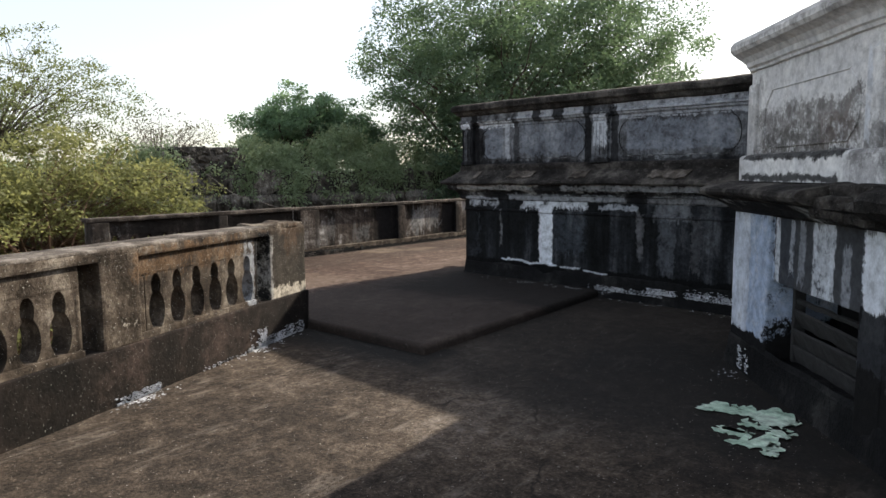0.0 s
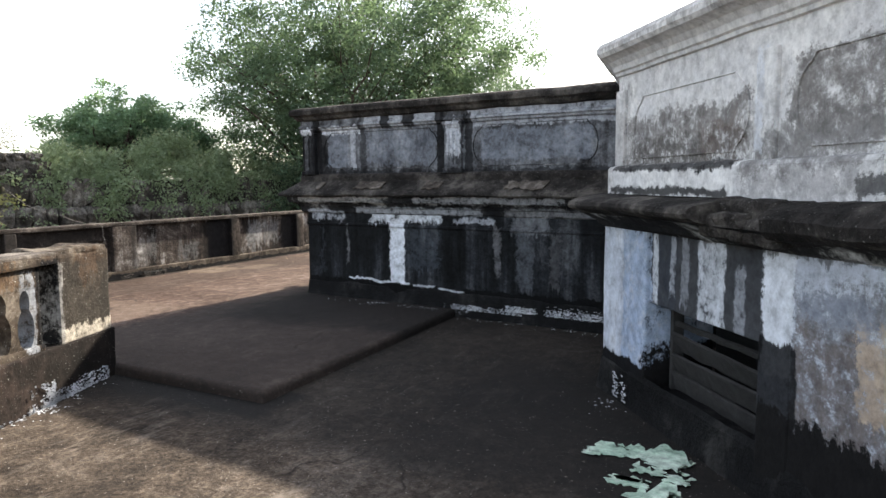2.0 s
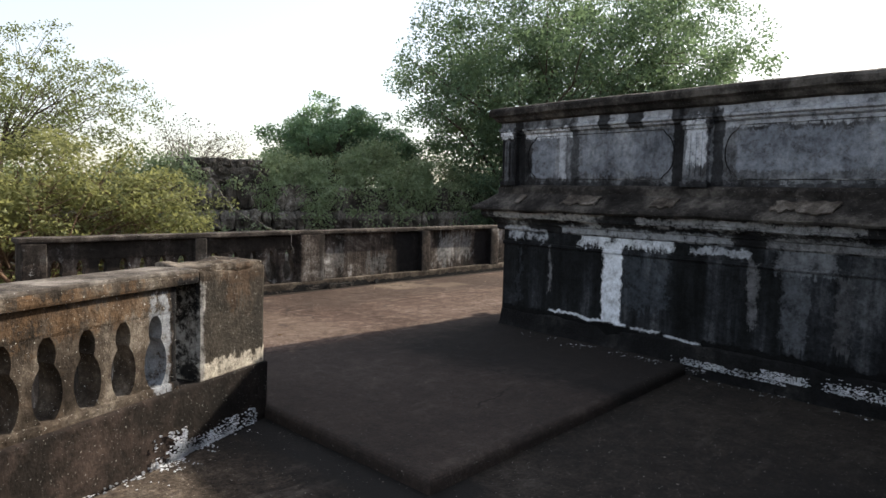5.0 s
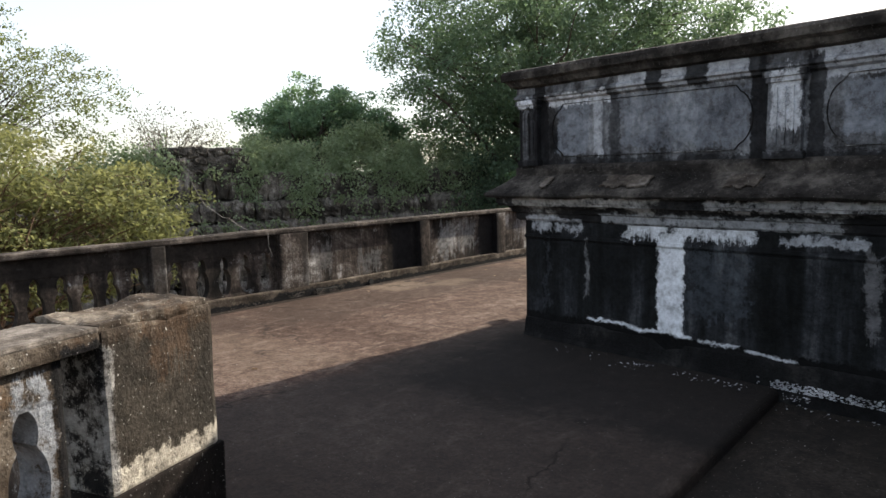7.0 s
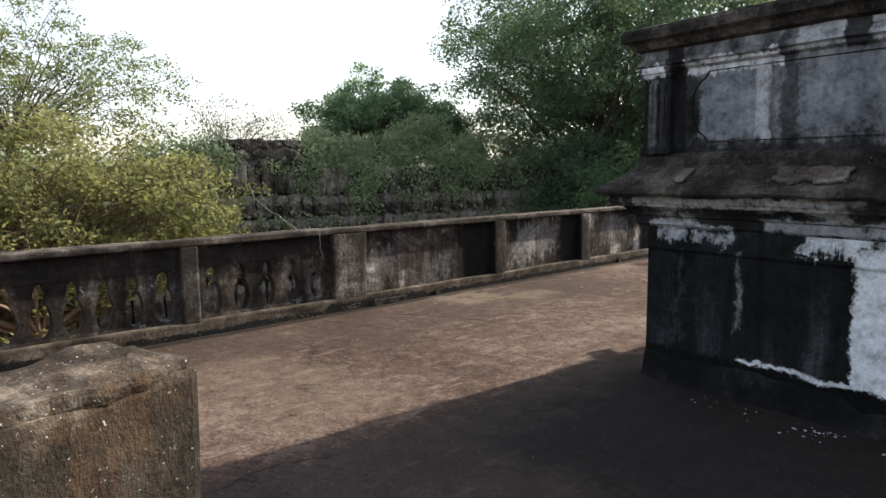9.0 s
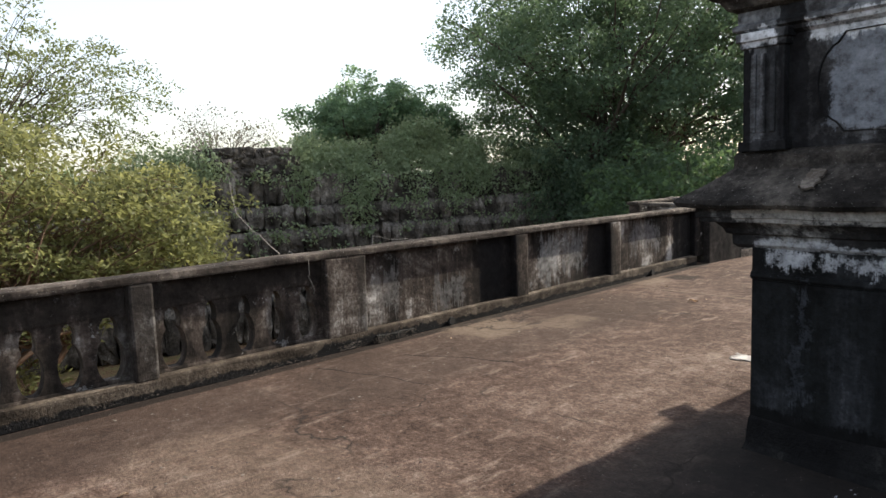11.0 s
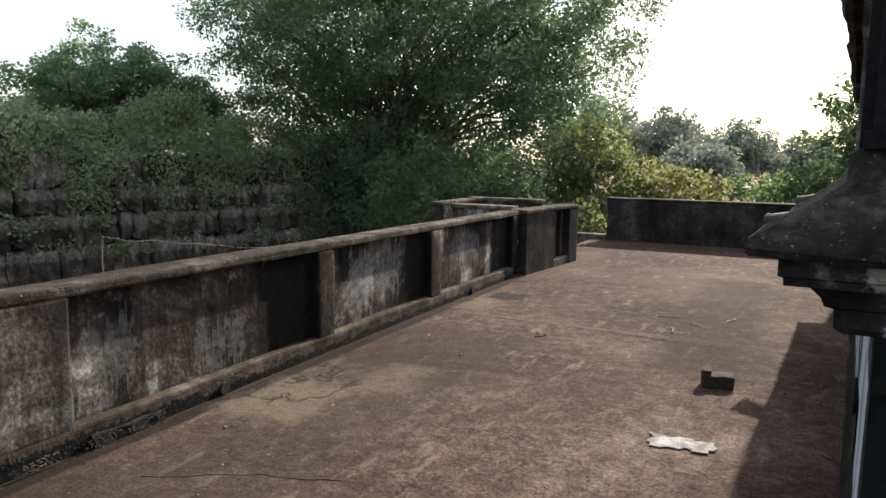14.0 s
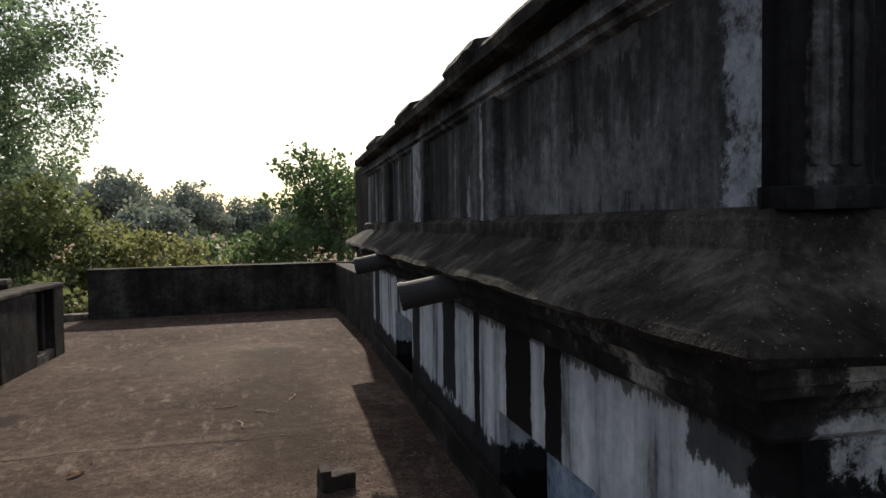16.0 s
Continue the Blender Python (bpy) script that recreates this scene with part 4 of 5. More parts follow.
def moulding(parent, pts, y, w, mat):
    """A thin raised band along a closed outline on the wall."""
    bm = bmesh.new()
    c = Vector((sum(p[0] for p in pts) / len(pts), 0, sum(p[1] for p in pts) / len(pts)))
    rows = []
    for x, z in pts:
        p = Vector((x, y, z))
        d = (c - p)
        d = Vector((math.copysign(1, d.x) if abs(d.x) > 0.3 else d.x / 0.3, 0, math.copysign(1, d.z) if abs(d.z) > 0.12 else d.z / 0.12)).normalized() * w
        rows.append([bm.verts.new(q) for q in (p, p + Vector((0, -0.009, 0)) + d * 0.15, p + Vector((0, -0.009, 0)) + d * 0.8, p + d)])
    for a, b in zip(rows, rows[1:] + rows[:1]):
        for i in range(3):
            bm.faces.new((a[i], a[i + 1], b[i + 1], b[i]))
    bmesh.ops.recalc_face_normals(bm, faces=bm.faces[:])
    part("panel_moulding", bm, mat, parent)


for u, w in ((0.03, 0.2), (2.21, 0.22), (4.25, 0.22)):
    pilaster(south, u, w, M_upper)
for u0, u1 in ((0.36, 2.1), (2.56, 4.0), (4.6, 6.1)):
    moulding(south, stadium(u0, u1, 1.62, 2.07, 0.2), 0.03, 0.008, M_mould)
for x0, x1 in ((0.38, 0.45), (1.0, 1.4), (2.0, 2.22), (3.05, 3.5)):
    bm = bmesh.new()
    prism(bm, torn(x0, x1, -0.075, 0.07, rng, 0.25), -0.006, 0.006)
    ob = part("patched_mortar", bm, M_coping, south, "grey mortar patch on the ledge")
    ob.matrix_basis = pose(0, -0.118, 1.412, -56)
# west face
for d, w in ((1.85, 0.42), (3.5, 0.5), (5.2, 0.5)):
    part("pilaster", roughen(boxes((-d - w, -d, -0.018, 0.06, 1.54, 2.12), bevel=0.012), 0.006, 6, 0.15), M_west_up, west)
for d0, d1, z in ((1.8, 2.37, 2.385), (3.45, 4.08, 2.39), (5.3, 6.0, 2.39)):
    part("cornice_break", sweep([(-0.1, 2.24), (0.1, 2.25), (0.135, z - 0.06), (0.11, z - 0.02), (0.0, z), (-0.1, z - 0.02)], [K + DW * d1, K + DW * d0], 0.07, 0.014, True), M_ledge, block, "weathered cornice lump")
for d, z in ((2.15, 1.2), (4.4, 1.22)):
    bm = bmesh.new()
    bmesh.ops.create_cone(bm, cap_ends=False, segments=20, radius1=0.07, radius2=0.07, depth=0.4)
    bmesh.ops.create_cone(bm, cap_ends=False, segments=20, radius1=0.061, radius2=0.061, depth=0.395)
    bmesh.ops.create_cone(bm, cap_ends=False, segments=20, radius1=0.074, radius2=0.074, depth=0.02, matrix=pose(0, 0, 0.185))
    ob = part("spout", bm, M_pipe, block, "grey metal rain spout")
    p = K + DW * d + Vector((-DW.y, DW.x)) * 0.22
    ob.matrix_basis = look((p.x, p.y, z), (p.x + 1.0, p.y - 0.25, z + 0.2))
part("roof", boxes((3.9, 9.5, -1.9, 4.8, 1.6, 1.75)), M_ledge, block)

# Unseen rear part, added to widen the block's shadow on the terrace.
rear = frame_at(4.0, 5.0, 0.06, 1.0)
ob = part("rear_shadow_block", rail(0.0, 2.2, -3.0, 0.0, -0.05, 2.36, 0.01), M_farwall, block, "plain dark rear part, stepped back, added unseen to cast shade")
ob.matrix_basis = rear

# ---- the corner wing with a shuttered vent ----
C0 = Vector((7.77, -4.28))
DC = Vector((0.604, -0.797))
NC = Vector((0.797, 0.604))
FC = frame_at(C0.x, C0.y, DC.x, DC.y)
wing = thing("corner_wing", FC, "whitewashed corner wing with peeling plaster, ledge and curved panels", "building", kind="structure")
WP = [(-1.5, 0.88), (0.0, 0.0), (6.5, 0.0)]


def wsweep(profile, path=None, step=0.2, wobble=0.004):
    return sweep(profile, path or WP, step, wobble)


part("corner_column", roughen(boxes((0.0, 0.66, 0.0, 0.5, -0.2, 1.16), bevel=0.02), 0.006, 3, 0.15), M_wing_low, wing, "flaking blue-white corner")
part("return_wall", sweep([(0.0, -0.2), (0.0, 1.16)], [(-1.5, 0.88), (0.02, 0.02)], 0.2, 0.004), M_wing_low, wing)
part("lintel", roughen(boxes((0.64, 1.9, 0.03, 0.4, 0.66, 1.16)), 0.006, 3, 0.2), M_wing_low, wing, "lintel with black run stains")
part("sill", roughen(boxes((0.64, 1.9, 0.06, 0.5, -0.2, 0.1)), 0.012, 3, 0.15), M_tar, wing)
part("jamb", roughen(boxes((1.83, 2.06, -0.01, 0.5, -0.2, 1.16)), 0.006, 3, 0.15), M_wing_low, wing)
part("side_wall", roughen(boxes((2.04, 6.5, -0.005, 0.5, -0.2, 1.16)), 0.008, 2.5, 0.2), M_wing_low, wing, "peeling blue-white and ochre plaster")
# Near-black backing stands in for the unlit space behind the slats.
part("dark_back", boxes((0.6, 1.9, 0.55, 0.62, -0.2, 0.9)), M_void, wing)
vent = new("vent_shutter")
vent.parent = wing
part("frame_post", boxes((0.7, 0.735, 0.16, 0.24, 0.08, 0.67), bevel=0.006), M_board, vent)
part("frame_post", boxes((1.77, 1.84, 0.16, 0.24, 0.08, 0.67), bevel=0.006), M_board, vent)
for z, tilt in ((0.14, 14), (0.27, 24), (0.4, 30), (0.53, 20)):
    bm = boxes((-0.52, 0.52, -0.012, 0.012, -0.075 if z < 0.5 else -0.018, 0.075 if z < 0.5 else 0.018), bevel=0.005)
    roughen(bm, 0.008, 7, 0.06)
    ob = part("slat", bm, M_board, vent, "grey weathered board")
    ob.matrix_basis = pose(1.25, 0.19, z, tilt, (z * 37) % 3 - 1.5)
part("tar_skirt", wsweep([(-0.01, 0.17), (0.006, 0.13), (0.012, 0.06), (0.02, 0.0), (0.04, -0.09), (0.06, -0.2)], None, 0.1, 0.016), M_tar, wing, "black tar skirt with a ragged upper edge")
part("bed_mould", wsweep([(0.0, 1.12), (0.04, 1.14), (0.06, 1.17), (0.12, 1.2), (0.16, 1.225)]), M_mould, wing)
part("ledge", sweep([(-0.08, 1.2), (0.1, 1.215), (0.2, 1.24), (0.25, 1.262), (0.262, 1.285), (0.255, 1.31), (0.225, 1.325), (0.1, 1.345), (-0.08, 1.36), (-0.08, 1.25)], [(-1.5, 0.88), (0.0, 0.0), (1.58, 0.0)], 0.07, 0.016, True), M_ledge, wing, "thick mossy ledge slab")
part("ledge", sweep([(-0.08, 1.17), (0.05, 1.18), (0.16, 1.2), (0.2, 1.23), (0.21, 1.28), (0.17, 1.32), (0.08, 1.36), (-0.08, 1.375), (-0.08, 1.2)], [(2.06, 0.0), (6.5, 0.0)], 0.07, 0.025, True), M_ledge, wing, "thick mossy ledge slab")
part("broken_ledge", roughen(boxes((1.5, 1.85, -0.15, 0.1, 1.16, 1.3), (1.75, 2.12, -0.13, 0.1, 1.15, 1.26), (1.5, 2.15, -0.08, 0.1, 1.2, 1.36), bevel=0.03), 0.02, 9, 0.04), M_ledge, wing, "broken lumps where the ledge fell away")
part("plinth", wsweep([(-0.02, 1.36), (-0.02, 1.53), (-0.035, 1.55), (-0.09, 1.56)], None, 0.15, 0.008), M_wing, wing)
part("upper_wall", wsweep([(-0.09, 1.5), (-0.09, 2.24)], None, 0.15, 0.004), M_wing, wing, "limewashed upper wall with damp stains")
part("cornice", wsweep([(-0.09, 2.19), (-0.07, 2.195), (-0.065, 2.215), (-0.05, 2.225), (-0.04, 2.26), (-0.012, 2.295), (0.03, 2.318), (0.05, 2.325), (0.068, 2.35), (0.07, 2.385), (0.045, 2.42), (-0.06, 2.45), (-0.4, 2.47), (-0.4, 1.4)], None, 0.15, 0.006), M_wing, wing, "heavy rounded cornice")
for u in (0.02, 1.64, 3.3, 5.0):
    bm = boxes((u, u + 0.14, 0.065, 0.14, 1.55, 2.09), bevel=0.01)
    part("pilaster", roughen(bm, 0.003, 5, 0.3), M_wing, wing)
for u0, u1 in ((0.28, 1.56), (1.9, 3.2), (3.55, 4.9)):
    moulding(wing, stadium(u0, u1, 1.6, 2.02, 0.2), 0.09, 0.012, M_wing)
bm = bmesh.new()
low = [bm.verts.new((x, y, 2.26)) for x, y in ((-1.3, 1.05), (0.1, 0.3), (6.4, 0.3), (6.4, 2.6), (1.0, 2.6), (-0.6, 2.2))]
r = bmesh.ops.extrude_face_region(bm, geom=[bm.faces.new(low)])
for v in r["geom"]:
    if isinstance(v, bmesh.types.BMVert):
        v.co.z = 2.4
bmesh.ops.recalc_face_normals(bm, faces=bm.faces[:])
part("roof", bm, M_ledge, wing, "flat dark roof")

# ---- far wall ----
far = thing("wall_far", frame_at(0.0, 9.35, 1, 0.0), "low dark plastered wall across the terrace end", "wall", kind="structure")
part("wall", rail(0.0, 4.6, 0.0, 0.3, -0.05, 0.8, 0.008), M_farwall, far)
part("coping", rail(-0.02, 4.6, -0.015, 0.32, 0.795, 0.84, 0.012), M_farwall, far)
side = thing("wall_side", frame_at(NORTH.x + 0.1, NORTH.y, 4.12 - NORTH.x - 0.1, 9.35 - NORTH.y), "low dark wall between the roof block and the terrace end", "wall", kind="structure")
part("wall", rail(0.0, 4.3, -0.3, 0.0, -0.05, 0.82, 0.01), M_farwall, side)
part("kerb", rail(-1.2, 0.0, 0.0, 0.25, -0.05, 0.1, 0.008), M_coping, far)

# ---- the old laterite rampart ----
rng = random.Random(9)
R0, RD = Vector((-16.2, 1.5)), Vector((0.22, 1.0)).normalized()
ramp = thing("rampart", frame_at(R0.x, R0.y, RD.x, RD.y, -3.6), "stepped old laterite rampart, dark and overgrown", "rampart", kind="structure")
blocks = []
for v in range(5):
    bm = bmesh.new()
    box(bm, -0.5, 0.5, -0.5, 0.5, 0, 1, bevel=0.17)
    bmesh.ops.subdivide_edges(bm, edges=[e for e in bm.edges if e.calc_length() > 0.3], cuts=2, use_grid_fill=True)
    for q in bm.verts:
        q.co += noise.noise_vector(q.co * 2.6 + Vector((v * 7, 0, 0))) * 0.2
    me = bpy.data.meshes.new("stone_block")
    bm.to_mesh(me)
    bm.free()
    me.materials.append(M_stone)
    blocks.append(me)
for row, (z0, z1, y) in enumerate(((0.0, 1.4, -0.55), (1.4, 2.6, -0.3), (2.6, 3.45, 0.0), (3.45, 4.2, 0.35), (4.2, 5.2, 0.75))):
    u = -8.0
    while u < 26:
        w = rng.uniform(0.3, 0.62)
        h = (z1 - z0) * rng.uniform(0.92, 1.03)
        share("stone_block", rng.choice(blocks), ramp, Matrix.LocRotScale((u + w / 2, y + rng.uniform(-0.06, 0.06), z0), Euler((0, rng.uniform(-0.05, 0.05), rng.uniform(-0.12, 0.12))), (w * 0.93, rng.uniform(0.6, 0.9), h)))
        u += w
for z, h, lo, hi in ((5.1, 0.42, 2.6, 5.6), (5.45, 0.4, 2.7, 5.5), (5.8, 0.36, 2.85, 5.3)):
    u = lo
    while u < hi:
        w = rng.uniform(0.3, 0.6)
        share("stone_block", rng.choice(blocks), ramp, Matrix.LocRotScale((u + w / 2, 1.1 + rng.uniform(-0.12, 0.12), z), Euler((0, rng.uniform(-0.06, 0.06), rng.uniform(-0.15, 0.15))), (w, 0.8, h * rng.uniform(0.9, 1.15))))
        u += w * 0.93
part("core", boxes((-8, 26, 0.2, 3.2, 0, 2.6), (-8, 26, 0.6, 3.2, 2.6, 4.2), (-8, 26, 1.0, 3.2, 4.2, 5.15), (2.7, 5.6, 1.4, 3.2, 5.15, 6.2)), M_stone, ramp)

# ---- trees and shrubs ----
G = -3.6
tree("fig_tree", (-11.5, 22.0, G), (-11.2, 21.5, 1.5), [((-11, 21, 8.0), (8.5, 7.5, 6.5)), ((-16.6, 20.5, 7.0), (4.5, 4.6, 3.8)), ((-5.5, 21, 6.0), (4.5, 5, 5.0)), ((-9.5, 18.5, 2.6), (6.5, 3.2, 3.0)), ((-15.5, 19.5, 3.2), (4.2, 3.5, 3.2)), ((-4.6, 19.5, 2.0), (3.0, 3.0, 3.6))],
     1750, 98, 0.142, 0.68, L_big, "large spreading fig tree with dense small leaves", "tree", 3, 0.5, 110, stems=6, inner=2.3, flat=0.7, limb=0.5, wide=0.36, level=0.3)
tree("thicket", (-11, 18.0, G), (-11, 18, -2.0), [((-11.0, 18.0, -0.6), (8.5, 2.6, 3.0)), ((-5.2, 18.0, -0.8), (3.6, 2.4, 2.8))], 640, 100, 0.15, 0.7, L_big, "dense dark thicket under the fig tree", "shrubs", 29, 0.08, 40, stems=6)
tree("shrub", (-5.0, 12.5, G), (-5.0, 12.5, -1.2), [((-5.0, 12.5, 0.4), (2.6, 1.9, 2.1)), ((-3.2, 13.2, -0.5), (1.7, 1.6, 1.7))], 130, 85, 0.13, 0.5, L_dark, "leafy green shrub beyond the parapet", "shrub", 5, 0.1, 20, stems=3, wide=0.4, level=0.6)
tree("dark_tree", (-19.5, 12.0, G), (-19.3, 12.0, 1.0), [((-19.2, 12.9, 4.05), (2.4, 2.6, 1.9)), ((-19.0, 10.9, 3.4), (1.8, 1.5, 1.4)), ((-18.8, 15.2, 3.8), (2.0, 2.1, 1.7)), ((-18.6, 9.5, 4.0), (0.8, 0.8, 0.3)), ((-18.6, 17.0, 3.1), (1.8, 1.8, 1.5))], 300, 150, 0.125, 0.5, L_mid, "round green tree rising behind the rampart", "tree", 7, 0.3, 60, flat=0.6, wide=0.42, level=0.45)
tree("feathery_tree", (-16.5, -2.4, G), (-16.3, -2.0, 2.3), [((-16.5, -3.2, 4.3), (3.6, 4.4, 2.5)), ((-16, 0.5, 3.8), (2.2, 2.9, 1.7)), ((-16, -6.2, 4.8), (3, 3, 2.4))], 620, 48, 0.105, 0.45, L_light, "thin feathery tree with pale open crown", "tree", 11, 0.2, 150, M_bark, flat=0.45, inner=2.6, wide=0.25, limb=0.42)
tree("yellow_green_bush", (-9.8, -4.2, G), (-9.8, -3.8, -1.6), [((-9.8, -2.8, 0.6), (2.4, 3.0, 2.15)), ((-9.5, -6.5, 0.75), (3.0, 3.0, 2.45)), ((-9.3, -0.4, 0.4), (1.6, 1.9, 1.7)), ((-9.5, -6.0, -1.8), (3.2, 3.6, 1.6))], 820, 100, 0.13, 0.46, L_bush, "dense yellow-green bush with tangled brown stems", "shrub", 13, 0.12, 240, M_twig, stems=9, wide=0.21, flat=0.55, level=0.5, inner=2.6)
rng2 = np.random.default_rng(21)
hang = thing("hanging_shrubs", pose(0, 0, 0), "shrubs and ferns hanging over the rampart top", "shrubs", kind="stuff")
cs = []
for _ in range(2300):
    u, k = rng2.uniform(-6, 25), rng2.random()
    if noise.noise(Vector((u * 0.85, k * 2.4, 4.0))) + 0.5 * noise.noise(Vector((u * 2.3, k * 5.0, 9.0))) < -0.02:
        continue
    if 2.9 < u < 5.2 and rng2.random() < 0.9:
        continue
    if k < 0.3 and rng2.random() < 0.7:
        continue
    p = R0 + RD * u + Vector((RD.y, -RD.x)) * (0.3 - 2.4 * k + rng2.normal() * 0.2)
    swell = 0.35 * math.sin(u * 1.3) + 0.3 * math.sin(u * 0.6 + 1)
    cs.append((p.x, p.y, (0.55 if u > 2.4 else -0.4) + 2.2 * k ** 0.8 + rng2.uniform(-0.5, 0.4) + swell * k))
leaves("foliage", cs, (0.55, 0.55, 0.5), 110, 0.12, L_fern, rng2, hang, 0.4)
fern = thing("rampart_ferns", pose(0, 0, 0), "small ferns rooted in the rampart ledges", "ferns", kind="stuff")
cs = []
for _ in range(260):
    u = rng2.uniform(-6, 24)
    z, y = ((0.62, 0.35), (-0.2, 0.0), (-1.0, -0.25), (1.55, 0.8))[int(rng2.integers(4))]
    p = R0 + RD * u + Vector((RD.y, -RD.x)) * (0.45 - y)
    cs.append((p.x, p.y, z + rng2.normal() * 0.15))
leaves("foliage", cs, (0.3, 0.3, 0.2), 26, 0.13, L_fern, rng2, fern, 0.2)
tree("bare_tree", (-30, 11.0, G), (-30, 11.0, 1.0), [((-30, 10.5, 4.0), (1.6, 2.4, 1.5)), ((-30, 13, 3.8), (1.5, 1.8, 1.2))], 90, 14, 0.14, 0.5, L_grey, "pale leafless tree in the distance", "tree", 15, 0.14, 60, M_palebark)
# beyond the terrace end
tree("yellow_bush", (0.6, 17.5, G), (0.6, 17.5, -2.0), [((0.9, 17.5, 0.1), (1.7, 1.3, 1.0)), ((-0.6, 18.5, 0.4), (1.6, 1.5, 1.3))], 110, 60, 0.17, 0.4, L_bush, "yellowish flowering bush beyond the terrace end", "shrub", 17, 0.07, 14, stems=3)
tree("green_tree", (6.2, 22, G), (6.2, 22, 0.6), [((5.9, 22, 2.6), (2.3, 2.0, 1.9)), ((4.0, 21, 0.6), (2.6, 2.0, 1.4))], 170, 60, 0.18, 0.45, L_dark, "green tree beside the roof block", "tree", 19, 0.15, 30)
tree("side_shrub", (-2.6, 17, G), (-2.6, 17, -1.5), [((-2.4, 17, 0.8), (1.6, 1.6, 2.2)), ((-2.0, 14.5, -0.8), (1.3, 1.6, 1.2))], 120, 60, 0.18, 0.5, L_light, "sunlit shrub beyond the parapet end", "shrub", 23, 0.08, 16, stems=3)
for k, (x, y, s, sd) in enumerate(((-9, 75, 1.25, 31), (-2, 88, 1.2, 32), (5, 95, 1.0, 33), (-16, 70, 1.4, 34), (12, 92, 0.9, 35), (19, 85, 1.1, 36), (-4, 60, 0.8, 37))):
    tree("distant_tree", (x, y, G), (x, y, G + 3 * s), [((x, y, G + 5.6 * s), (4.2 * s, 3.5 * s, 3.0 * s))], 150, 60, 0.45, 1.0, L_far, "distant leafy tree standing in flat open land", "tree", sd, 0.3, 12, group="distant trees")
shed = thing("distant_shed", pose(0.2, 57, G), "pale low shed in the open land far off", "shed")
part("wall", boxes((-1.3, 1.3, 0, 4, 0, 3.1), bevel=0.02), M_coping, shed)
part("roof", boxes((-1.5, 1.5, -0.2, 4.2, 3.1, 3.3), bevel=0.02), M_pipe, shed)
tarp = thing("yellow_tarpaulin", pose(-10.85, 1.0, G), "bright yellow tarpaulin spread on the ground below", "tarpaulin")
bm = bmesh.new()
bmesh.ops.create_grid(bm, x_segments=24, y_segments=24, size=1)
for v in bm.verts:
    v.co = Vector((v.co.x * 1.25, v.co.y * 2.9, 0.06)) + Vector((0, 0, 0.05)) * (1 + noise.noise(v.co * 3))
bmesh.ops.solidify(bm, geom=bm.faces[:], thickness=0.01)
part("sheet", bm, M_tarp, tarp)

# ---- loose things on the terraces ----
rng = random.Random(12)


def on_floor(name, x, y, z, label, category, rz=0.0, group=""):
    return thing(name, pose(x, y, z, 0, 0, rz), label, category, group)


b1 = on_floor("brick", 2.8, 0.72, 0.0, "dark broken brick lying on the terrace floor", "brick", 12)
bm = boxes((-0.1, 0.1, -0.06, 0.06, 0, 0.09), bevel=0.008)
box(bm, -0.1, -0.04, -0.05, 0.05, 0.08, 0.125, bevel=0.012)
part("body", roughen(bm, 0.01, 14, 0.04), M_brick, b1)


def paint_flakes(name, x, y, z, pieces, mat, label, category, rz=0, jag=0.45):
    ob = on_floor(name, x, y, z, label, category, rz)
    for k, (x0, x1, y0, y1) in enumerate(pieces):
        bm = bmesh.new()
        prism(bm, torn(x0, x1, y0, y1, rng, jag, 12), 0, 0.004)
        p = part("paint_flake", bm, mat, ob)
        p.matrix_basis = pose(0, 0, 0.005 + 0.0015 * k, 90)
    return ob


paint_flakes("green_paint_patch", 8.32, -5.76, -0.088, [(-0.12, 0.08, 0.06, 0.17), (0.03, 0.24, 0.12, 0.33), (-0.28, -0.1, -0.3, -0.17), (-0.13, 0.1, -0.38, -0.2), (0.05, 0.25, -0.3, -0.08), (-0.03, 0.12, -0.09, 0.0), (-0.32, -0.25, -0.19, -0.12), (0.14, 0.27, -0.03, 0.06), (0.2, 0.26, 0.3, 0.38)], M_green, "flaking pale green paint remains on dark floor", "paint patch", 0, 0.62)
paint_flakes("white_lime_spill", 2.72, -0.42, 0.0, [(-0.17, 0.06, -0.09, 0.07), (-0.02, 0.17, -0.06, 0.05), (0.04, 0.13, 0.03, 0.1)], M_spill, "dried white lime spill on the floor", "spill", 10, 0.22)


def dry_leaf_mesh():
    bm = bmesh.new()
    rows = []
    for k in range(6):
        t = k / 5
        w = 0.035 * math.sin(math.pi * min(1, t * 0.9 + 0.08))
        rows.append([bm.verts.new((0.14 * (t - 0.5), s * w, 0.012 + 0.02 * abs(s) + 0.012 * math.sin(5 * t))) for s in (-1, 0, 1)])
    for a, b in zip(rows, rows[1:]):
        for i in range(2):
            bm.faces.new((a[i], a[i + 1], b[i + 1], b[i]))
    bmesh.ops.solidify(bm, geom=bm.faces[:], thickness=0.003)
    return bm


first = part("dry_leaf", dry_leaf_mesh(), M_dry)
first.matrix_world = pose(1.3, 1.45, 0.0, 0, 0, 30) @ Matrix.Scale(0.7, 4)
tagged(first, "curled dry brown leaf on the terrace floor", "leaf", "fallen leaves")
for k in range(12):
    x, y = rng.uniform(0.3, 3.2), rng.uniform(-5, 8)
    copy_thing(first, pose(x, y, 0.0, 0, 0, rng.uniform(0, 360)) @ Matrix.Scale(rng.uniform(0.25, 0.5), 4))

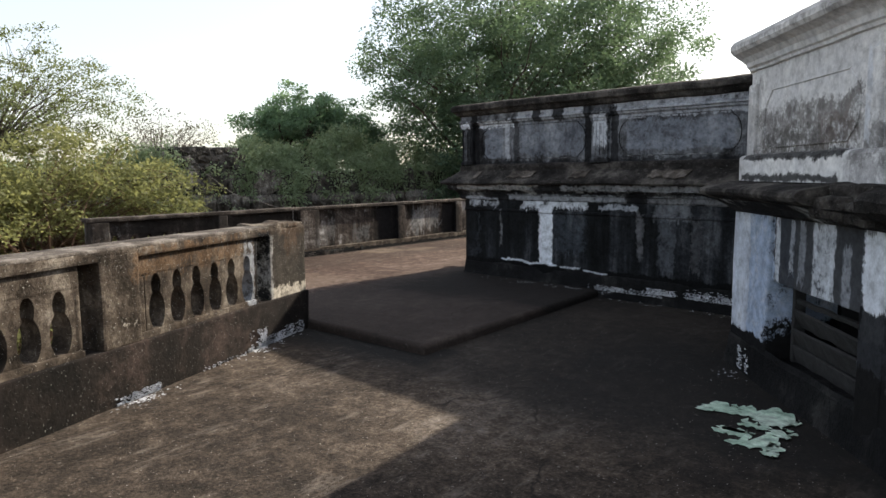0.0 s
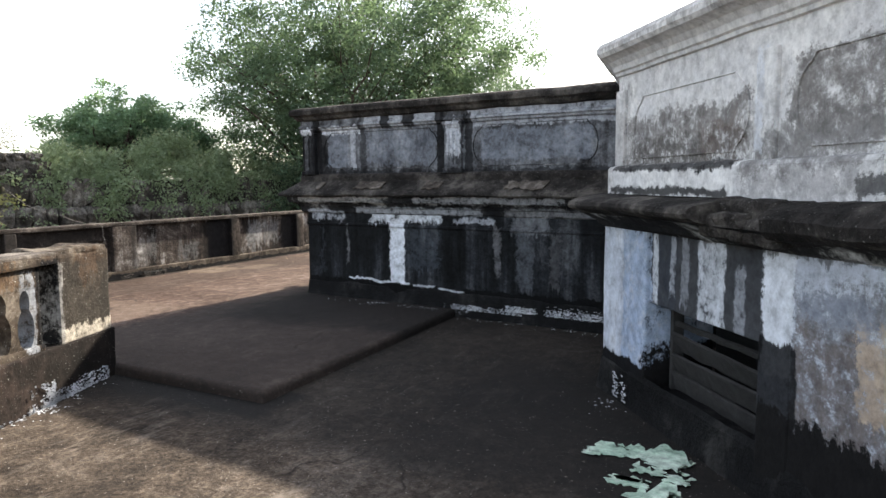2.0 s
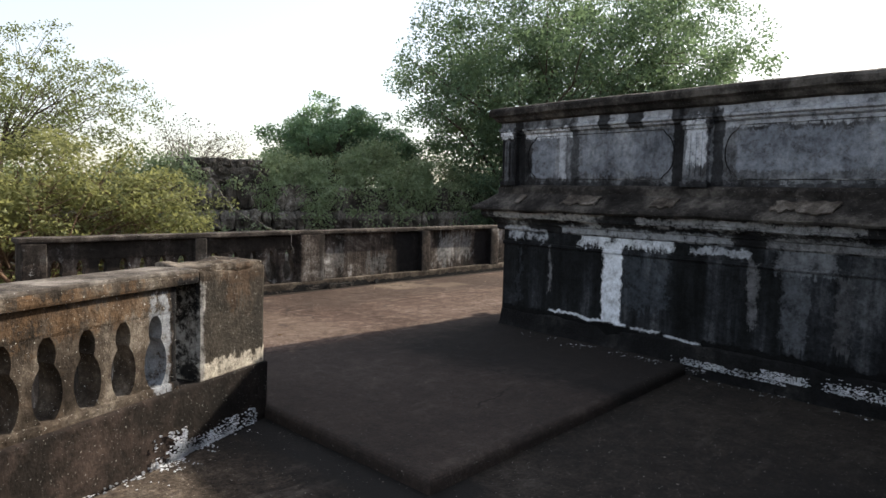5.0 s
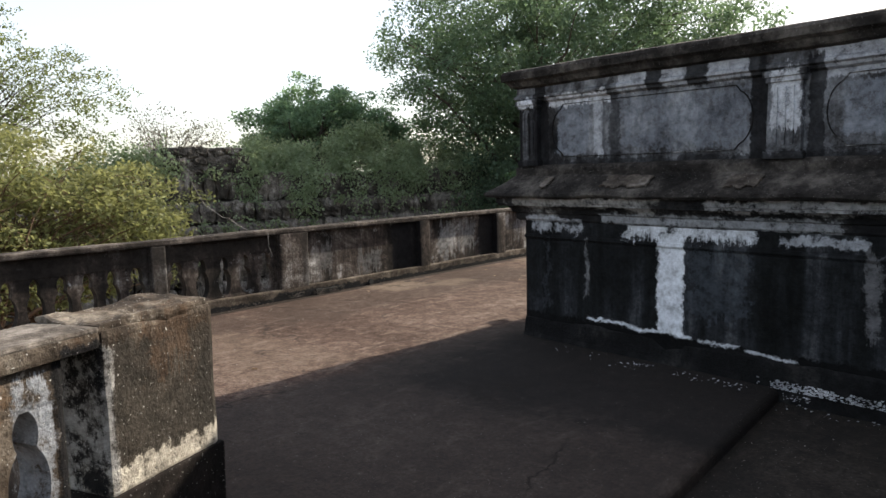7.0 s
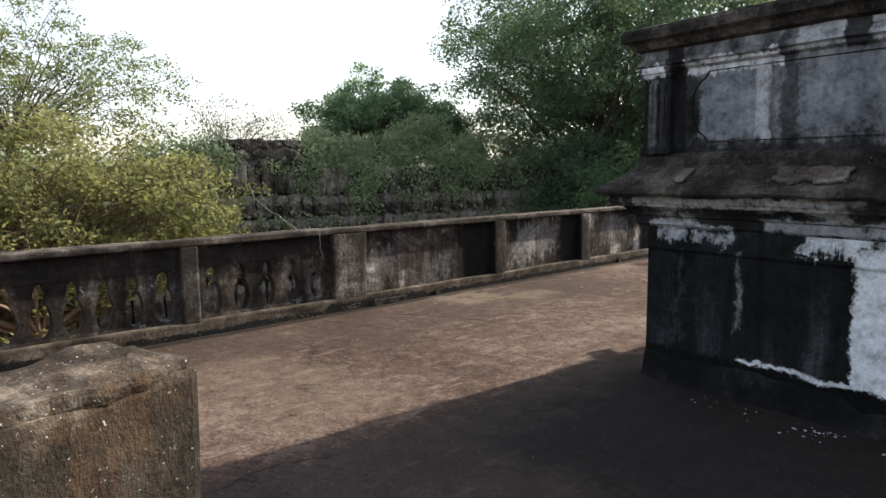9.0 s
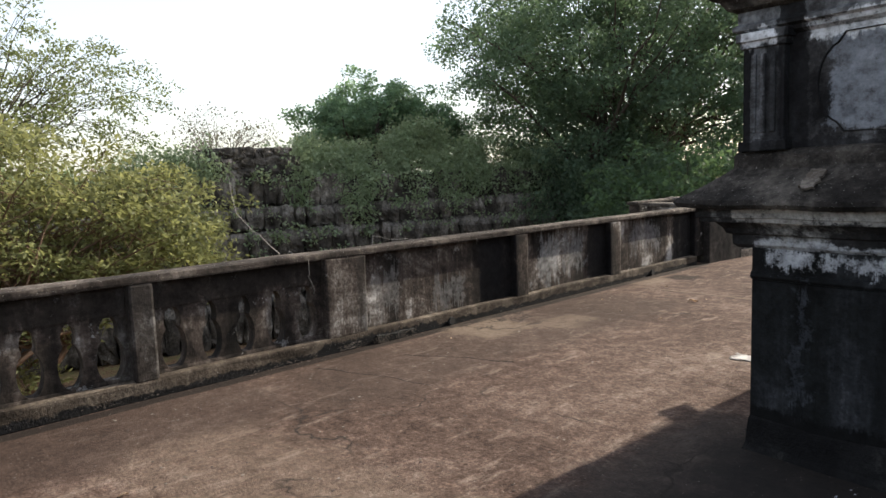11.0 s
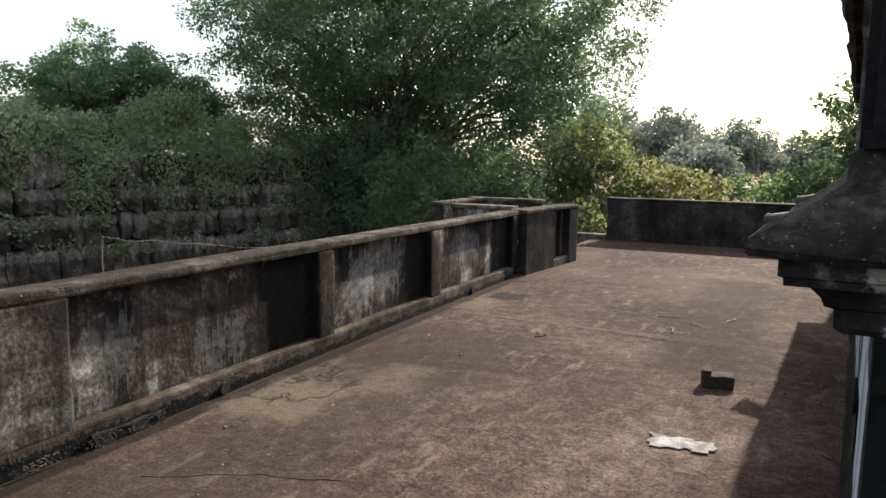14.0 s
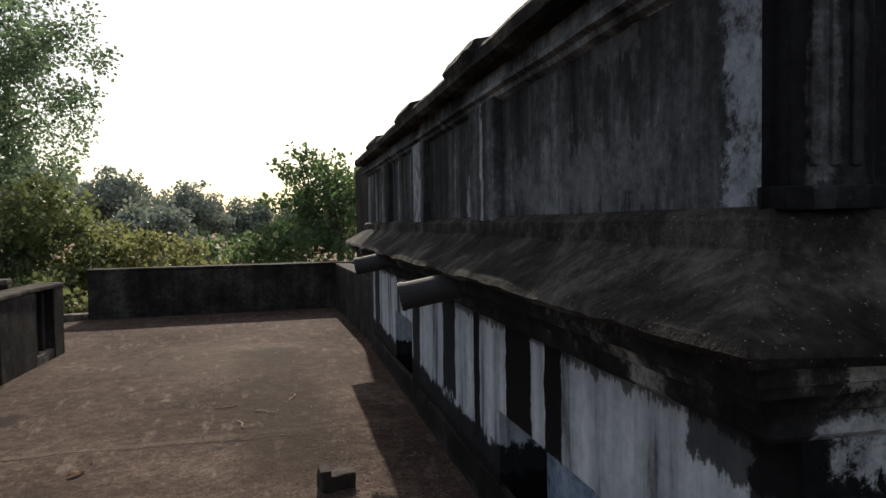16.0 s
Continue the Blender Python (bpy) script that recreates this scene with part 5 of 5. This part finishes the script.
def strand(name, pts, r, mat, label, category):
    pts = [Vector(q) for q in pts]
    fine = []
    for a, b in zip(pts, pts[1:]):
        fine += [a.lerp(b, k / 6) + noise.noise_vector(a.lerp(b, k / 6) * 2.1) * 0.05 * (0 < k < 6) for k in range(6)]
    fine.append(pts[-1])
    ob = limbs(name, [(fine, [r] * len(fine))], mat, None, 5)
    return tagged(ob, label, category)


strand("hanging_vine", [(-13.0, 3.0, 2.2), (-9.0, 1.2, 1.5), (-4.0, -1.2, 1.05), (-0.2, -2.75, 0.88)], 0.0045, M_palebark, "dry bare vine trailing down to the coping", "vine")
strand("loose_wire", [(-0.28, -2.62, 0.89), (-0.02, -2.6, 0.88), (0.005, -2.62, 0.7), (0.01, -2.58, 0.55)], 0.004, M_wire, "thin loose wire hanging over the coping", "wire")
strand("iron_rod", [(-5.46, 2.25, -3.6), (-5.46, 2.24, -1.6), (-5.46, 2.26, 0.39)], 0.014, M_wire, "thin upright iron rod behind the parapet", "rod")
strand("slack_wire", [(-5.46, 2.26, 0.38), (-5.2, 3.3, 0.2), (-5.0, 4.3, 0.05), (-4.6, 6.0, -0.2)], 0.007, M_wire, "slack wire tied to the iron rod", "wire")

# flakes of limewash fallen along the foot of the walls
def crumbs(name, label, spots, mat, size):
    V, F = [], []
    for x, y, z in spots:
        a, s = rng.uniform(0, math.tau), size * rng.uniform(0.3, 1.3)
        b = len(V)
        ring = [(x + s * rng.uniform(0.6, 1) * math.cos(a + q), y + s * rng.uniform(0.6, 1) * math.sin(a + q)) for q in (0, 1.4, 2.7, 4.2)]
        V += [(p[0], p[1], z + 0.004) for p in ring] + [(x, y, z + 0.004 + s * 0.35)]
        F += [(b, b + 1, b + 4), (b + 1, b + 2, b + 4), (b + 2, b + 3, b + 4), (b + 3, b, b + 4)]
    ob = big_mesh(name, np.array(V), np.array(F), mat)
    return tagged(ob, label, "debris", kind="stuff")


def splashes(name, m, label, runs, y, mat, seed):
    """Ragged thin flecks of limewash on a wall foot: runs of (u0, u1, z0, z1, count, length)."""
    r = random.Random(seed)
    bm = bmesh.new()
    for u0, u1, z0, z1, count, size in runs:
        for _ in range(count):
            u = r.uniform(u0, u1)
            if noise.noise(Vector((u * 6.0, seed, 0))) < r.uniform(-0.5, 0.3):
                continue
            z = z0 + (z1 - z0) * r.random() ** 1.4
            a, w, h, lean = r.uniform(0, 6), size * r.uniform(0.3, 1.2), size * r.uniform(0.2, 0.7), r.uniform(-0.6, 1.0)
            ring = []
            for k in range(7):
                q = a + k * math.tau / 7
                c = r.uniform(0.5, 1.1)
                ring.append((u + c * w * math.cos(q) + lean * h * math.sin(q), max(z0, z + c * h * math.sin(q))))
            top = [bm.verts.new((x, y - 0.003, v)) for x, v in ring]
            low = [bm.verts.new((x, y + 0.002, v)) for x, v in ring]
            bm.faces.new(top)
            for k in range(7):
                bm.faces.new((top[k], top[k - 1], low[k - 1], low[k]))
    bmesh.ops.recalc_face_normals(bm, faces=bm.faces[:])
    ob = part(name, bm, mat)
    ob.matrix_world = m
    return tagged(ob, label, "splashes", kind="stuff")


splashes("limewash_splashes", frame_at(PI.x, PI.y, DI.x, DI.y), "white limewash splashes along the tarred balustrade foot", ((0.12, 0.5, -0.08, 0.03, 420, 0.011), (0.45, 0.78, -0.08, 0.0, 220, 0.012), (0.74, 0.98, -0.085, 0.09, 420, 0.013), (0.9, 1.6, -0.085, -0.06, 70, 0.011), (2.05, 2.45, -0.085, -0.03, 260, 0.014)), 0.03, M_wash, 3)
splashes("lime_spatter", frame_at(0, 0, 0, 1), "pale lime spatter on the broken tarred kerb", ((-2.4, -1.95, 0.02, 0.07, 160, 0.008), (-1.95, -1.5, 0.0, 0.075, 300, 0.009), (-3.2, -2.6, 0.0, 0.05, 120, 0.008), (-4.4, -3.9, 0.02, 0.12, 100, 0.008)), -0.034, M_coping, 11)
splashes("limewash_splashes", FS, "white limewash splashes along the black wall foot", ((2.2, 3.2, 0.0, 0.06, 700, 0.011), (3.0, 4.7, 0.03, 0.1, 1500, 0.012), (3.4, 4.4, 0.02, 0.14, 260, 0.009)), -0.04, M_wash, 8)
splashes("limewash_splashes", FC, "white limewash splashes at the foot of the corner", ((0.3, 0.5, -0.06, 0.12, 240, 0.011),), -0.05, M_wash, 5)
spots = []
for _ in range(120):
    u = rng.uniform(2.4, 4.6)
    if noise.noise(Vector((u * 3.1, 0, 0))) + noise.noise(Vector((u * 11, 3, 0))) * 0.7 < rng.uniform(-0.5, 0.5):
        continue
    p = K + DS * u + Vector((-DS.y, DS.x)) * -(0.03 + abs(rng.gauss(0, 0.09)))
    spots.append((p.x, p.y, -0.088))
for _ in range(420):
    u = rng.uniform(0.6, 2.6)
    if noise.noise(Vector((u * 4.1, 9, 0))) < rng.uniform(-0.2, 0.6):
        continue
    p = K + DS * u + Vector((-DS.y, DS.x)) * -(0.12 + abs(rng.gauss(0, 0.09)))
    spots.append((p.x, p.y, 0.0))
for _ in range(700):
    u = rng.uniform(0.25, 1.5)
    if noise.noise(Vector((u * 5.1, 5, 0))) + noise.noise(Vector((u * 17, 5, 0))) * 0.6 < rng.uniform(-0.1, 0.6):
        continue
    p = PI + DI * u + Vector((-DI.y, DI.x)) * (0.02 + abs(rng.gauss(0, 0.07)))
    spots.append((p.x, p.y, -0.088))
for _ in range(110):
    u = rng.gauss(2.25, 0.12)
    p = PI + DI * u + Vector((-DI.y, DI.x)) * (0.05 + abs(rng.gauss(0, 0.05)))
    spots.append((p.x, p.y, -0.088))
for _ in range(25):
    q = Vector((7.9, -4.7)) + Vector((rng.gauss(0, 0.06), rng.gauss(0, 0.12)))
    spots.append((q.x, q.y, -0.088))
crumbs("limewash_flakes", "white limewash flakes fallen at the foot of the walls", spots, M_wash, 0.0105)
spots = []
for _ in range(420):
    d = rng.uniform(2.3, 3.9)
    if noise.noise(Vector((d * 4, 2, 0))) + noise.noise(Vector((d * 13, 7, 0))) * 0.6 < rng.uniform(-0.4, 0.4):
        continue
    p = K + DW * d + Vector((-DW.y, DW.x)) * (0.1 + abs(rng.gauss(0, 0.15)))
    spots.append((p.x, p.y, 0.0))
spots += [(rng.uniform(4.8, 9.5), rng.uniform(-9, -3.2), -0.088) for _ in range(260)] + [(rng.uniform(0.2, 3.2), rng.uniform(-5.4, 8.5), 0.0) for _ in range(420)] + [(rng.gauss(2.85, 0.2), rng.uniform(0.3, 6.5), 0.0) for _ in range(520)] + [(rng.uniform(0.2, 3.0), rng.uniform(-4.5, 4.5), 0.0) for _ in range(500)]
crumbs("grit", "pale grit and crumbs scattered over the floor", spots, M_coping, 0.011)
dark = [(rng.gauss(2.9, 0.18), rng.uniform(0.4, 5.5), 0.0) for _ in range(420)] + [(rng.uniform(0.2, 2.9), rng.uniform(-4.5, 5.5), 0.0) for _ in range(420)]
crumbs("dark_crumbs", "dark crumbs of mortar and earth strewn on the floor", dark, M_brick, 0.012)


def crack(pts, r):
    fine = []
    for a, b in zip(pts, pts[1:]):
        for k in range(14):
            q = Vector((a[0], a[1], -0.001)).lerp(Vector((b[0], b[1], -0.001)), k / 14)
            w = noise.noise_vector(q * 3.0) * 0.05 + noise.noise_vector(q * 14) * 0.02
            fine.append(q + Vector((w.x, w.y, 0)))
    ob = limbs("floor_crack", [(fine, [r * (0.5 + 0.5 * abs(noise.noise(q * 5))) for q in fine])], M_void, None, 5)
    tagged(ob, "thin dark crack in the terrace floor", "crack", kind="structure")


crack([(0.5, -2.05), (1.0, -1.75), (1.4, -1.65)], 0.006)
crack([(0.3, -2.75), (0.8, -2.55), (1.3, -2.45)], 0.005)
crack([(1.2, -0.9), (1.9, -0.7), (2.2, -0.75)], 0.004)
crack([(0.4, 1.95), (1.5, 1.9), (2.9, 1.75)], 0.005)
for x, y, a in ((2.18, 2.76, 15), (2.5, 2.5, 140), (2.75, 2.9, 70), (2.3, 2.2, 100)):
    twig = limbs("twig", [([Vector((k * 0.035 - 0.1, 0.012 * math.sin(k * 1.3), 0.008 + 0.006 * (k % 2))) for k in range(7)], [0.005] * 7)], M_dry, None, 5)
    twig.matrix_world = pose(x, y, 0, 0, 0, a)
    tagged(twig, "short dry pale twig on the terrace floor", "twig", "fallen twigs")
